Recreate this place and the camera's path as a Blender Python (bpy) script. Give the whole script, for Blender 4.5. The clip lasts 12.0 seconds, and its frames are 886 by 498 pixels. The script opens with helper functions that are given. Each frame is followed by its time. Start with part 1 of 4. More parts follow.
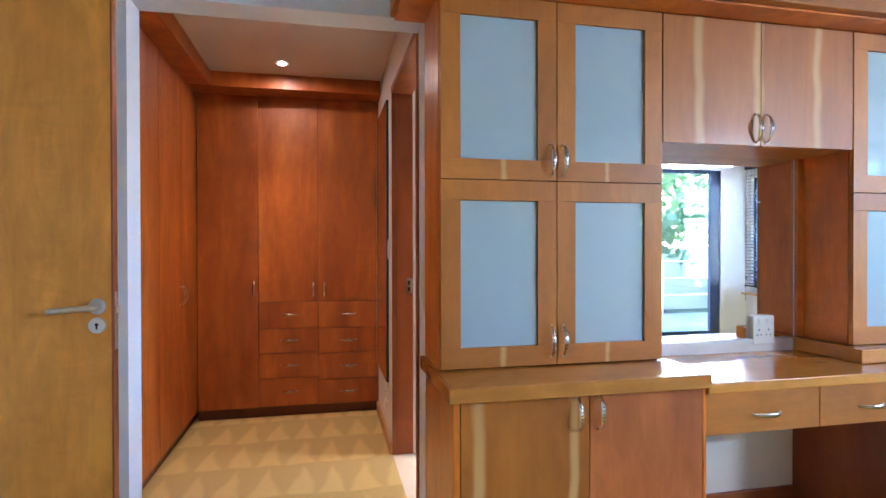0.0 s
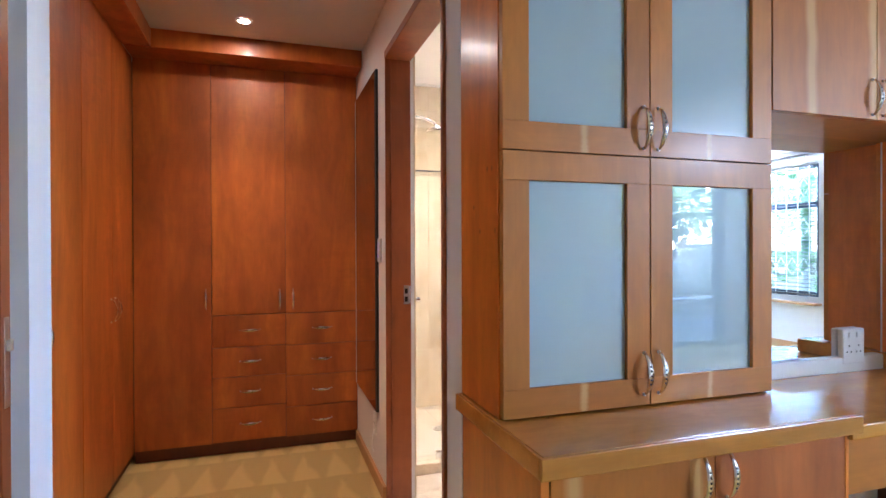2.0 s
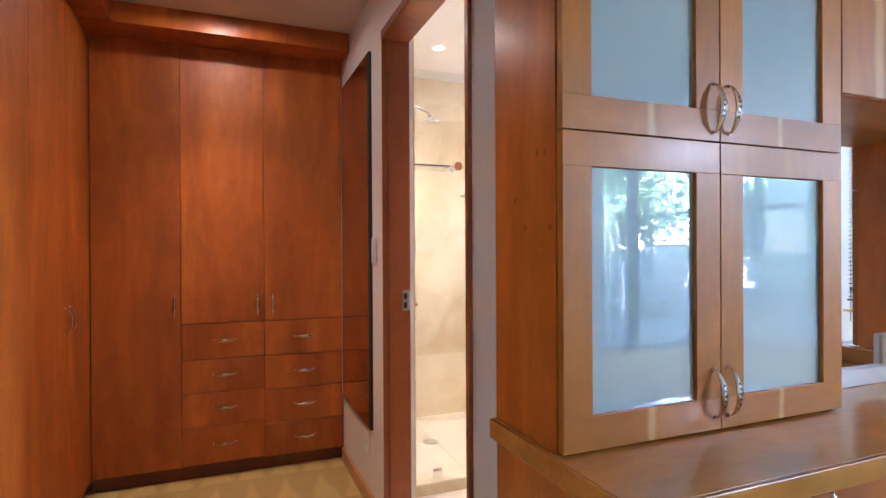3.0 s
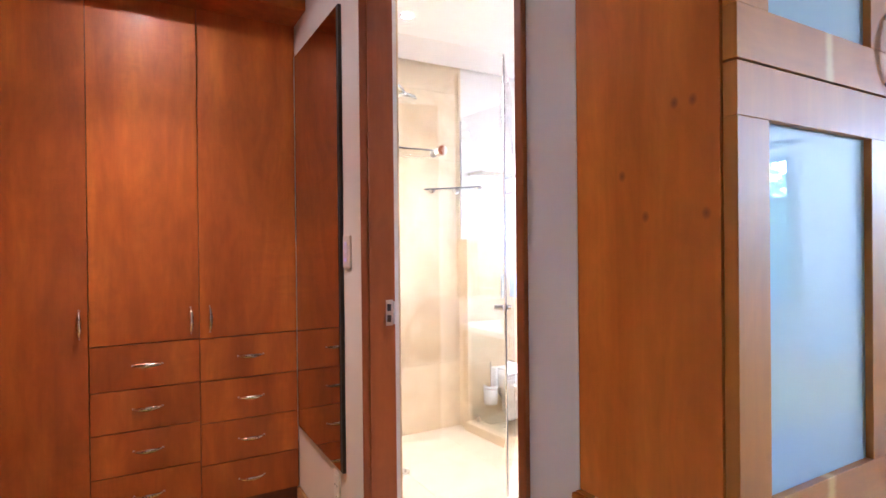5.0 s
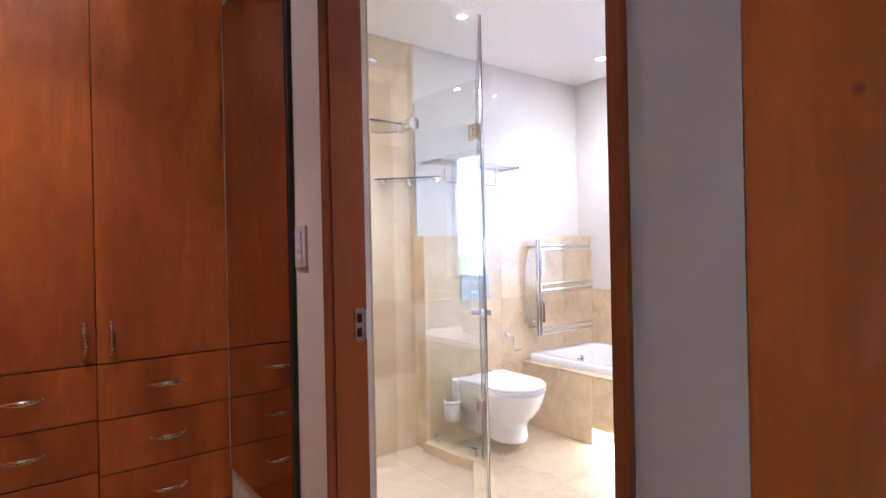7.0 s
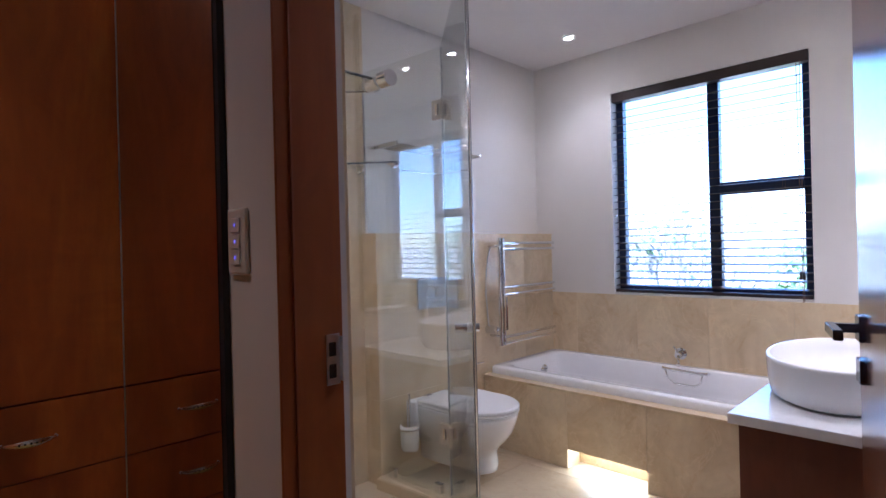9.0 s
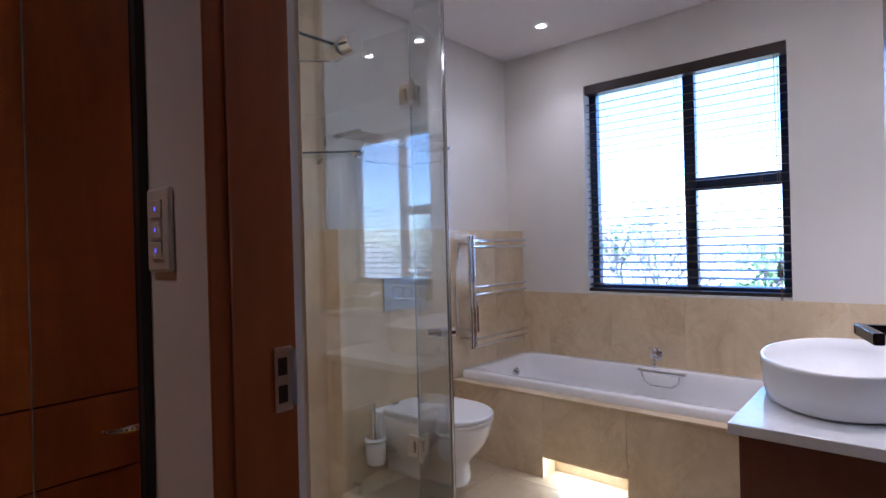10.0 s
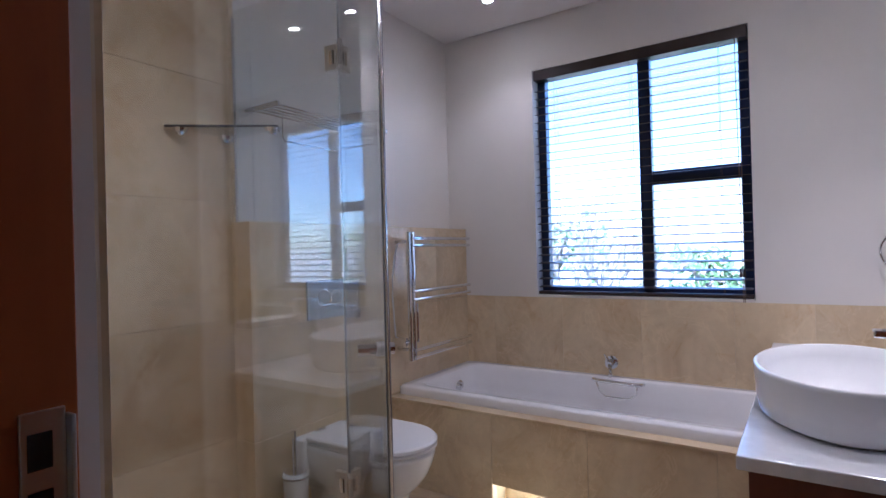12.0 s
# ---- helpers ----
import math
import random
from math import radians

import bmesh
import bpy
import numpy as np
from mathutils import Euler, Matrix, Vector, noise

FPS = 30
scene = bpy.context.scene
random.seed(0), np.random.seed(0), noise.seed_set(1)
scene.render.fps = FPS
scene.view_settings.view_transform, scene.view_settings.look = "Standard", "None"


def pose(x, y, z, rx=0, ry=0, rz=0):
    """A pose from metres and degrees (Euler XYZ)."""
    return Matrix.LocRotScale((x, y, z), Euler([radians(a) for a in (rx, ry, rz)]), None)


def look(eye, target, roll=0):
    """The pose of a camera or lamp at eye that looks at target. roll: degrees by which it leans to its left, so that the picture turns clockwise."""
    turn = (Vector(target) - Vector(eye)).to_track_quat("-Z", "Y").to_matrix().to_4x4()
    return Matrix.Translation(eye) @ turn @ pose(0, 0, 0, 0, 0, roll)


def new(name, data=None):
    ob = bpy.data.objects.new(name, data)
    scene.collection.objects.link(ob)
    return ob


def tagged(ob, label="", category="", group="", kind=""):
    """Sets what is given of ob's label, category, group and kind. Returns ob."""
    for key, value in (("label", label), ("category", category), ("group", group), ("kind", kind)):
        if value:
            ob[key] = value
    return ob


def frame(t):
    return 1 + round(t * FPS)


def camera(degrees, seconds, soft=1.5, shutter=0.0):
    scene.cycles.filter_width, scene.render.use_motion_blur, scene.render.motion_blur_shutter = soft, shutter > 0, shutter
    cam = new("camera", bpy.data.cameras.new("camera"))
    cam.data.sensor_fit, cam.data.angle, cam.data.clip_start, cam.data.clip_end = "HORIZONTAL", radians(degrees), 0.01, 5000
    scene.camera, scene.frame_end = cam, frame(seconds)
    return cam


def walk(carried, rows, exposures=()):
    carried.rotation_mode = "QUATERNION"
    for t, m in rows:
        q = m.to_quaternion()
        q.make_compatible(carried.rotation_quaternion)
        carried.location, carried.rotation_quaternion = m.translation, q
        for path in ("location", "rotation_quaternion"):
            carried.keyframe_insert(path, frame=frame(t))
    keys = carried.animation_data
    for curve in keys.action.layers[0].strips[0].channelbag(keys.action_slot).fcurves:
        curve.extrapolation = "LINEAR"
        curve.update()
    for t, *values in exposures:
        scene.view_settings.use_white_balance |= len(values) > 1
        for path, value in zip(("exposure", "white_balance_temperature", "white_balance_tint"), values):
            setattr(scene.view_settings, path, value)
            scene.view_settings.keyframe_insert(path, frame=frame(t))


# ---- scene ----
cam = camera(78.6, 12.0)
METRES, EYE, TILT, LEAN, TURN = 2.9, 1.21, 0.0, 0.0, -12.6
PATH = [
    (0, (0.002, -0.042, 1.204), (0.425, 1.913, 1.189), -0.1),
    (0.5, (-0.046, 0.127, 1.212), (0.42, 2.072, 1.197), -0.1),
    (1, (-0.102, 0.266, 1.208), (0.414, 2.199, 1.196), -0.1),
    (1.5, (-0.129, 0.415, 1.197), (0.437, 2.333, 1.187), -0.1),
    (2, (-0.153, 0.563, 1.196), (0.464, 2.466, 1.187), -0.2),
    (2.5, (-0.183, 0.715, 1.193), (0.491, 2.598, 1.188), -0.2),
    (3, (-0.235, 0.84, 1.194), (0.505, 2.698, 1.188), -0.3),
    (3.2, (-0.249, 0.882, 1.191), (0.516, 2.73, 1.188), -0.3),
    (4.8, (-0.276, 1.279, 1.186), (0.684, 3.033, 1.179), -0.1),
    (5, (-0.278, 1.333, 1.194), (0.702, 3.077, 1.185), -0.6),
    (5.5, (-0.284, 1.458, 1.19), (0.76, 3.164, 1.181), -0.7),
    (6, (-0.273, 1.559, 1.179), (0.834, 3.225, 1.173), -0.7),
    (6.5, (-0.249, 1.675, 1.175), (0.914, 3.302, 1.17), -1.0),
    (7, (-0.215, 1.77, 1.164), (0.993, 3.364, 1.164), -1.2),
    (8.8, (-0.092, 2.201, 1.158), (1.309, 3.628, 1.158), -1.4),
    (9, (-0.063, 2.241, 1.157), (1.359, 3.647, 1.156), -1.4),
    (9.5, (-0.002, 2.324, 1.153), (1.471, 3.677, 1.152), -1.4),
    (10, (0.053, 2.389, 1.143), (1.568, 3.695, 1.14), -1.5),
    (10.5, (0.119, 2.475, 1.141), (1.673, 3.734, 1.137), -1.5),
    (11, (0.186, 2.55, 1.142), (1.782, 3.754, 1.131), -1.6),
    (11.5, (0.249, 2.597, 1.126), (1.888, 3.743, 1.121), -1.6),
    (12, (0.323, 2.625, 1.11), (1.983, 3.739, 1.12), -1.5),
]
EXPOSURES = [(0, 5.1, 5230, 18), (3, 5.02, 5200, 18), (5, 5.36, 4980, 20), (5.5, 5.30, 4920, 20), (6.5, 4.78, 4820, 19), (7.2, 4.43, 4790, 19), (8.8, 3.12, 4760, 21), (9.5, 2.88, 4750, 21), (10.5, 2.58, 4750, 21), (12, 2.48, 4740, 22)]
walk(cam, [(t, look(eye, target, roll)) for t, eye, target, roll in PATH], EXPOSURES)

# ---- world and lights ----
world = bpy.data.worlds.new("world")
scene.world = world
world.use_nodes = True
wn = world.node_tree
sky = wn.nodes.new("ShaderNodeTexSky")
sky.sky_type, sky.sun_disc = "NISHITA", False
sky.ozone_density, sky.dust_density = 3.0, 0.3
sky.sun_elevation, sky.sun_rotation = radians(44), radians(-72.6)
wn.links.new(sky.outputs[0], wn.nodes["Background"].inputs[0])
wn.nodes["Background"].inputs[1].default_value = 0.15
WARM = (1, 0.71, 0.43)
SOFT = (1, 0.84, 0.68)
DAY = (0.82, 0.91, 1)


def sun_light():
    d = bpy.data.lights.new("sun", "SUN")
    d.energy, d.angle, d.color = 5.0, radians(0.5), (1, 0.95, 0.88)
    ob = new("sun", d)
    ob.matrix_world = look((-8, 2.5, 8), (0, 0, 0))


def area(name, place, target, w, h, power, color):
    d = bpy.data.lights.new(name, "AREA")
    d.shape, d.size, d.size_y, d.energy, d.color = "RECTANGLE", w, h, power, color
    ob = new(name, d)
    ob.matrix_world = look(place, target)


def spot(name, place, power, color, angle=110, blend=0.7, size=0.03):
    d = bpy.data.lights.new(name, "SPOT")
    d.energy, d.color, d.spot_size, d.spot_blend, d.shadow_soft_size = power, color, radians(angle), blend, size
    ob = new(name, d)
    ob.location = place


sun_light()
# Added fill strip inside on the lintel, standing in for sky through the door.
area("lintel_fill_light", (4.43, -2.28, 2.27), (3.2, 0.6, 0.9), 1.5, 0.14, 5.8, DAY)
area("bedroom_window_light", (5.95, 0.13, 1.9), (2.5, 0.6, 0.8), 1.0, 0.7, 2.6, DAY)
area("bath_window_light", (3.85, 3.35, 2.95), (1.7, 3.25, 0.4), 1.1, 0.8, 22, DAY)
spot("closet_spot_light", (-0.26, 3.46, 2.31), 1.95, WARM, 86, 0.9, 0.02)
spot("bath_spot_light", (2.75, 3.94, 2.362), 2.1, SOFT, 125, 1.0)
spot("bath_spot_light", (0.94, 3.85, 2.362), 5.0, (1, 0.84, 0.68), 105, 1.0)
spot("bath_spot_light", (2.39, 2.746, 2.362), 2.2, SOFT, 125, 1.0)
spot("bath_spot_light", (2.42, 2.345, 2.362), 9.0, (1, 0.80, 0.60), 80, 1.0)
spot("bath_spot_light", (1.60, 2.70, 2.362), 2.4, SOFT, 125, 1.0)
area("niche_light", (2.46, 3.56, 0.088), (2.25, 3.56, 0.0), 0.36, 0.02, 0.13, (0.97, 1, 0.76))

# ---- materials ----


class Nodes:
    """A small builder of node materials."""

    def __init__(self, name, rough=0.5, metal=0.0):
        self.m = bpy.data.materials.new(name)
        self.m.use_nodes = True
        self.t = self.m.node_tree
        self.b = self.t.nodes["Principled BSDF"]
        self.b.inputs["Roughness"].default_value = rough
        self.b.inputs["Metallic"].default_value = metal

    def n(self, kind, **values):
        node = self.t.nodes.new("ShaderNode" + kind)
        for k, v in values.items():
            node.inputs[k.replace("_", " ")].default_value = v
        return node

    def l(self, a, b):
        self.t.links.new(a, b)

    def coords(self, scale, random_shift=0.0):
        tc = self.n("TexCoord")
        mp = self.n("Mapping")
        mp.inputs["Scale"].default_value = scale
        self.l(tc.outputs["Object"], mp.inputs["Vector"])
        if random_shift:
            oi = self.n("ObjectInfo")
            mul = self.n("Math")
            mul.operation = "MULTIPLY"
            mul.inputs[1].default_value = random_shift
            self.l(oi.outputs["Random"], mul.inputs[0])
            self.l(mul.outputs[0], mp.inputs["Location"])
        return mp.outputs[0]

    def noise(self, vec, scale, detail=4.0, rough=0.55, distort=0.0):
        no = self.n("TexNoise", Scale=scale, Detail=detail, Roughness=rough, Distortion=distort)
        self.l(vec, no.inputs["Vector"])
        return no.outputs["Fac"]

    def ramp(self, fac, stops):
        r = self.n("ValToRGB")
        el = r.color_ramp.elements
        while len(el) < len(stops):
            el.new(0.5)
        for e, (p, c) in zip(el, stops):
            e.position = p
            e.color = (*c, 1) if len(c) == 3 else (c[0], c[0], c[0], 1)
        self.l(fac, r.inputs[0])
        return r.outputs[0]

    def mix(self, fac, a, b, mode="MIX"):
        m = self.n("Mix")
        m.data_type, m.blend_type = "RGBA", mode
        for value, socket in ((fac, m.inputs[0]), (a, m.inputs[6]), (b, m.inputs[7])):
            if isinstance(value, (int, float)):
                socket.default_value = value
            elif isinstance(value, tuple):
                socket.default_value = (*value, 1)
            else:
                self.l(value, socket)
        return m.outputs[2]

    def math(self, op, a, b=0.0, c=0.0):
        node = self.n("Math")
        node.operation = op
        for q, s in ((a, node.inputs[0]), (b, node.inputs[1]), (c, node.inputs[2])):
            if isinstance(q, (int, float)):
                s.default_value = q
            else:
                self.l(q, s)
        return node.outputs[0]

    def color(self, c):
        if isinstance(c, tuple):
            self.b.inputs["Base Color"].default_value = (*c, 1)
        else:
            self.l(c, self.b.inputs["Base Color"])
        return self

    def bump(self, h, strength=0.2, distance=0.002):
        bp = self.n("Bump", Strength=strength, Distance=distance)
        self.l(h, bp.inputs["Height"])
        self.l(bp.outputs[0], self.b.inputs["Normal"])
        return self

    def coat(self, weight, rough, ior=1.5):
        self.b.inputs["Coat Weight"].default_value = weight
        self.b.inputs["Coat Roughness"].default_value = rough
        self.b.inputs["Coat IOR"].default_value = ior
        return self


def wood(name, dark, mid, light, axis="z", streaks=(), rough=0.45, knots=(), shift=7.0, coat=0.12, figure=0.0):
    k = Nodes(name, rough)
    along, across = 0.7, 4.5
    sc = tuple(along if a == axis else across for a in "xyz")
    v = k.coords(sc, shift)
    broad = k.noise(v, 1.0, 4, 0.6, 0.6)
    c = k.ramp(broad, [(0.28, dark), (0.5, mid), (0.74, light)])
    curl = k.noise(k.coords(tuple(5.0 if a == axis else 14.0 for a in "xyz"), shift), 1.0, 3, 0.5, 2.5)
    c = k.mix(0.3, c, k.ramp(curl, [(0.35, (0.84,)), (0.5, (1.0,)), (0.65, (1.14,))]), "MULTIPLY")
    fine_v = k.coords(tuple(2.0 if a == axis else 90.0 for a in "xyz"), shift)
    fine = k.noise(fine_v, 1.0, 3, 0.6)
    c = k.mix(0.12, c, k.ramp(fine, [(0.3, (0.62,)), (0.7, (1.25,))]), "MULTIPLY")
    cloud = k.noise(k.coords((3.0, 3.0, 1.6), shift), 1.0, 5, 0.6, 0.8)
    c = k.mix(0.6, c, k.ramp(cloud, [(0.3, (0.74,)), (0.7, (1.18,))]), "MULTIPLY")
    if figure:
        flame = k.noise(k.coords(tuple(1.6 if a == axis else 4.5 for a in "xyz"), shift), 1.4, 5, 0.62, 1.8)
        c = k.mix(figure, c, k.ramp(flame, [(0.36, (0.66,)), (0.50, (1.0,)), (0.62, (1.32,))]), "MULTIPLY")
        ripple = k.noise(k.coords(tuple(26.0 if a == axis else 6.0 for a in "xyz"), shift), 1.0, 2, 0.5, 1.0)
        patch = k.ramp(k.noise(k.coords((2.2, 2.2, 1.3), shift), 1.0, 2), [(0.5, (0.0,)), (0.68, (1.0,))])
        c = k.mix(k.math("MULTIPLY", patch, 0.22), c, k.mix(1.0, c, k.ramp(ripple, [(0.4, (0.74,)), (0.6, (1.28,))]), "MULTIPLY"))
    flat = k.coords((1, 1, 1))
    if streaks:
        sep = k.n("SeparateXYZ")
        k.l(flat, sep.inputs[0])
        wave = k.noise(k.coords((0.3, 0.3, 3.0)), 1.0, 2)
        off = k.math("MULTIPLY_ADD", wave, 0.05, -0.025)
        x = k.math("ADD", sep.outputs[0], off)
        for x0, width in streaks:
            dist = k.math("ABSOLUTE", k.math("SUBTRACT", x, x0), 0)
            edge = k.math("ADD", dist, k.math("MULTIPLY_ADD", fine, 0.012, -0.006))
            c = k.mix(k.ramp(edge, [(width * 0.35, (0.75,)), (width, (0.0,))]), c, (0.72, 0.44, 0.16))
    for y0, z0 in knots:
        vd = k.n("VectorMath")
        vd.operation = "DISTANCE"
        mp = k.coords((1, 1, 0.8))
        k.l(mp, vd.inputs[0])
        vd.inputs[1].default_value = (0.378, y0, z0 * 0.8)
        c = k.mix(k.ramp(vd.outputs["Value"], [(0.0015, (0.85,)), (0.0075, (0.0,))]), c, (0.20, 0.055, 0.02))
    k.color(c).bump(fine, 0.06, 0.001)
    return k.coat(coat, 0.18).m


CHERRY = wood("cherry_veneer", (0.295, 0.063, 0.0035), (0.420, 0.102, 0.006), (0.575, 0.164, 0.011), rough=0.48, coat=0.09, figure=0.26)
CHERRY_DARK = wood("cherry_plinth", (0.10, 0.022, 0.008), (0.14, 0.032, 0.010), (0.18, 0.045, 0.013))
CHERRY_JAMB = wood("cherry_jamb", (0.215, 0.050, 0.008), (0.290, 0.073, 0.011), (0.370, 0.102, 0.016), figure=0.15)
UNIT = wood("unit_cherry", (0.381, 0.120, 0.007), (0.477, 0.158, 0.010), (0.583, 0.216, 0.015), streaks=((1.372, 0.026), (1.632, 0.026), (1.905, 0.024), (0.452, 0.026), (0.772, 0.020), (1.10, 0.010)))
UNIT_ROSE = wood("unit_rosy_cherry", (0.40, 0.100, 0.018), (0.50, 0.140, 0.026), (0.60, 0.195, 0.036), figure=0.25)
UNIT_FRAME = wood("unit_cherry_frame", (0.411, 0.142, 0.013), (0.497, 0.176, 0.017), (0.584, 0.221, 0.022))
UNIT_FLAT = wood("unit_cherry_flat", (0.403, 0.134, 0.010), (0.488, 0.168, 0.013), (0.583, 0.216, 0.018), axis="x")
UNIT_RAIL = wood("unit_cherry_rail", (0.411, 0.142, 0.013), (0.497, 0.176, 0.017), (0.584, 0.221, 0.022), axis="x", streaks=((0.60, 0.014), (0.995, 0.010)))
UNIT_SIDE = wood("unit_side_cherry", (0.500, 0.122, 0.008), (0.670, 0.184, 0.015), (0.820, 0.265, 0.028), rough=0.35, coat=0.2, figure=0.22, knots=((1.806, 1.39), (1.835, 1.392), (1.787, 1.235), (1.886, 1.235), (1.93, 1.30)))
UNIT_LIP = wood("worktop_lipping_cherry", (0.46, 0.175, 0.022), (0.56, 0.225, 0.030), (0.66, 0.29, 0.042), axis="x", rough=0.25, coat=0.4, figure=0.15)
UNIT_TOP = wood("worktop_cherry", (0.522, 0.212, 0.030), (0.621, 0.259, 0.038), (0.720, 0.329, 0.052), axis="x", rough=0.22, coat=0.5)
DOORWOOD = wood("door_veneer", (0.52, 0.205, 0.018), (0.64, 0.262, 0.026), (0.75, 0.335, 0.038), figure=0.3)
SKIRT = wood("skirting_wood", (0.44, 0.22, 0.07), (0.50, 0.26, 0.09), (0.56, 0.31, 0.11), axis="y")
BLINDWOOD = wood("blind_slat_wood", (0.030, 0.020, 0.018), (0.045, 0.030, 0.027), (0.060, 0.040, 0.035), axis="y", rough=0.35)


def paint(name, base, bumps=0.12):
    k = Nodes(name, 0.75)
    a = k.noise(k.coords((1, 1, 1)), 2.2, 4)
    c = k.mix(0.5, base, k.ramp(a, [(0.3, (0.93,)), (0.7, (1.04,))]), "MULTIPLY")
    return k.color(c).bump(k.noise(k.coords((1, 1, 1)), 160, 3), bumps, 0.001).m


def carpet():
    k = Nodes("cut_pile_carpet", 1.0)
    v = k.coords((1, 1, 1))
    pile = k.noise(v, 420, 3, 0.7)
    tuft = k.noise(v, 60, 3, 0.6)
    # vacuum sweeps: triangular strokes of pile lying one way or the other
    sep = k.n("SeparateXYZ")
    warp = k.noise(k.coords((3, 3, 3)), 1.0, 2)
    k.l(v, sep.inputs[0])

    def m(op, a, b):
        node = k.n("Math")
        node.operation = op
        for q, s in ((a, node.inputs[0]), (b, node.inputs[1])):
            if isinstance(q, (int, float)):
                s.default_value = q
            else:
                k.l(q, s)
        return node.outputs[0]
    wx = m("ADD", sep.outputs[0], m("MULTIPLY", warp, 0.10))
    tri = m("PINGPONG", m("MULTIPLY", wx, 6.0), 0.5)
    fy = m("FRACT", m("MULTIPLY", m("ADD", sep.outputs[1], m("MULTIPLY", warp, 0.08)), 2.6), 0)
    edge = m("SUBTRACT", m("MULTIPLY", tri, 2.0), fy)
    sweep = k.ramp(edge, [(0.0, (0.0,)), (0.30, (1.0,))])
    c = k.mix(sweep, (0.54, 0.37, 0.095), (0.68, 0.49, 0.14))
    c = k.mix(0.5, c, k.ramp(pile, [(0.3, (0.75,)), (0.7, (1.2,))]), "MULTIPLY")
    c = k.mix(0.35, c, k.ramp(tuft, [(0.3, (0.85,)), (0.7, (1.1,))]), "MULTIPLY")
    k.b.inputs["Sheen Weight"].default_value = 0.25
    return k.color(c).bump(pile, 0.6, 0.004).m


def stone(name, lo, hi, rough=0.35):
    k = Nodes(name, rough)
    v = k.coords((1, 1, 1), 9.0)
    a = k.noise(v, 2.6, 6, 0.62, 0.9)
    b = k.noise(v, 22.0, 5, 0.6)
    c = k.ramp(a, [(0.30, lo), (0.52, tuple((p + 1.4 * q) / 2.4 for p, q in zip(lo, hi))), (0.72, hi)])
    c = k.mix(0.35, c, k.ramp(b, [(0.3, (0.86,)), (0.7, (1.08,))]), "MULTIPLY")
    cloud = k.noise(v, 5.5, 5, 0.7, 2.2)
    tan = k.ramp(cloud, [(0.30, (0.55,)), (0.46, (0.0,))])
    c = k.mix(tan, c, k.mix(1.0, c, (0.86, 0.74, 0.58), "MULTIPLY"))
    vein = k.math("ABSOLUTE", k.math("SUBTRACT", k.noise(v, 3.2, 6, 0.6, 1.2), 0.5))
    c = k.mix(k.ramp(vein, [(0.0, (0.30,)), (0.018, (0.0,))]), c, tuple(min(1, q * 1.12) for q in hi))
    oi = k.n("ObjectInfo")
    c = k.mix(0.5, c, k.ramp(oi.outputs["Random"], [(0.0, (0.88,)), (1.0, (1.08,))]), "MULTIPLY")
    return k.color(c).bump(b, 0.02, 0.0005).coat(0.5, 0.06, 1.5).m


def plain(name, color, rough, metal=0.0, speck=0.04):
    k = Nodes(name, rough, metal)
    a = k.noise(k.coords((1, 1, 1)), 35, 4)
    c = k.mix(1.0, color, k.ramp(a, [(0.3, (1 - speck,)), (0.7, (1 + speck,))]), "MULTIPLY")
    return k.color(c).m


WALL = paint("white_wall_paint", (0.76, 0.73, 0.70))
# White jamb and header; blue skylight is mixed into the paint colour.
JAMB_SKYLIT = paint("skylit_jamb_paint", (0.68, 0.73, 0.80))
ENAMEL = paint("gloss_enamel_wall_paint", (0.76, 0.73, 0.70), 0.0)
ENAMEL.node_tree.nodes["Principled BSDF"].inputs["Coat Weight"].default_value = 0.25
ENAMEL.node_tree.nodes["Principled BSDF"].inputs["Coat Roughness"].default_value = 0.02
ENAMEL.node_tree.nodes["Principled BSDF"].inputs["Coat IOR"].default_value = 1.5
CEIL = paint("ceiling_paint", (0.80, 0.77, 0.75), 0.05)
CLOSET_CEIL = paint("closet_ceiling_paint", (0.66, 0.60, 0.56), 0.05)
CARPET = carpet()
TILE = stone("cream_marble_tile", (0.57, 0.42, 0.24), (0.78, 0.645, 0.43), 0.3)
TILE_FLOOR = stone("cream_floor_tile", (0.56, 0.44, 0.29), (0.68, 0.57, 0.41), 0.4)
GROUT = plain("grout", (0.70, 0.61, 0.46), 0.9)
CERAMIC = plain("white_ceramic", (0.86, 0.86, 0.87), 0.08, speck=0.01)
ACRYLIC = plain("white_acrylic", (0.85, 0.84, 0.86), 0.15, speck=0.01)
QUARTZ = plain("white_quartz", (0.80, 0.80, 0.82), 0.12, speck=0.05)
CHROME = plain("polished_chrome", (0.78, 0.78, 0.80), 0.07, 1.0, 0.02)
STEEL = plain("brushed_steel", (0.72, 0.70, 0.68), 0.28, 1.0, 0.05)
PULLSTEEL = plain("satin_pull_steel", (0.86, 0.82, 0.76), 0.22, 1.0, 0.03)
MIRROR = plain("mirror_glass", (0.88, 0.90, 0.89), 0.0, 1.0, 0.0)
MIRROR_DIM = plain("tinted_mirror", (0.62, 0.52, 0.45), 0.015, 1.0, 0.0)
PLASTIC = plain("white_plastic", (0.80, 0.79, 0.77), 0.35, speck=0.02)
# Slightly darker and warmer white than PLASTIC.
SWITCHWHITE = plain("warm_white_plastic", (0.70, 0.66, 0.60), 0.4, speck=0.02)
BLACK = plain("black_recess", (0.012, 0.011, 0.011), 0.5)
# Dark frame; the blue of window glare is mixed into its colour.
ALU = plain("glare_tinted_window_frame", (0.018, 0.032, 0.085), 0.3)
SEALCLEAR = plain("translucent_seal", (0.42, 0.45, 0.46), 0.3)
RUBBER = plain("dark_seal", (0.06, 0.065, 0.07), 0.4)
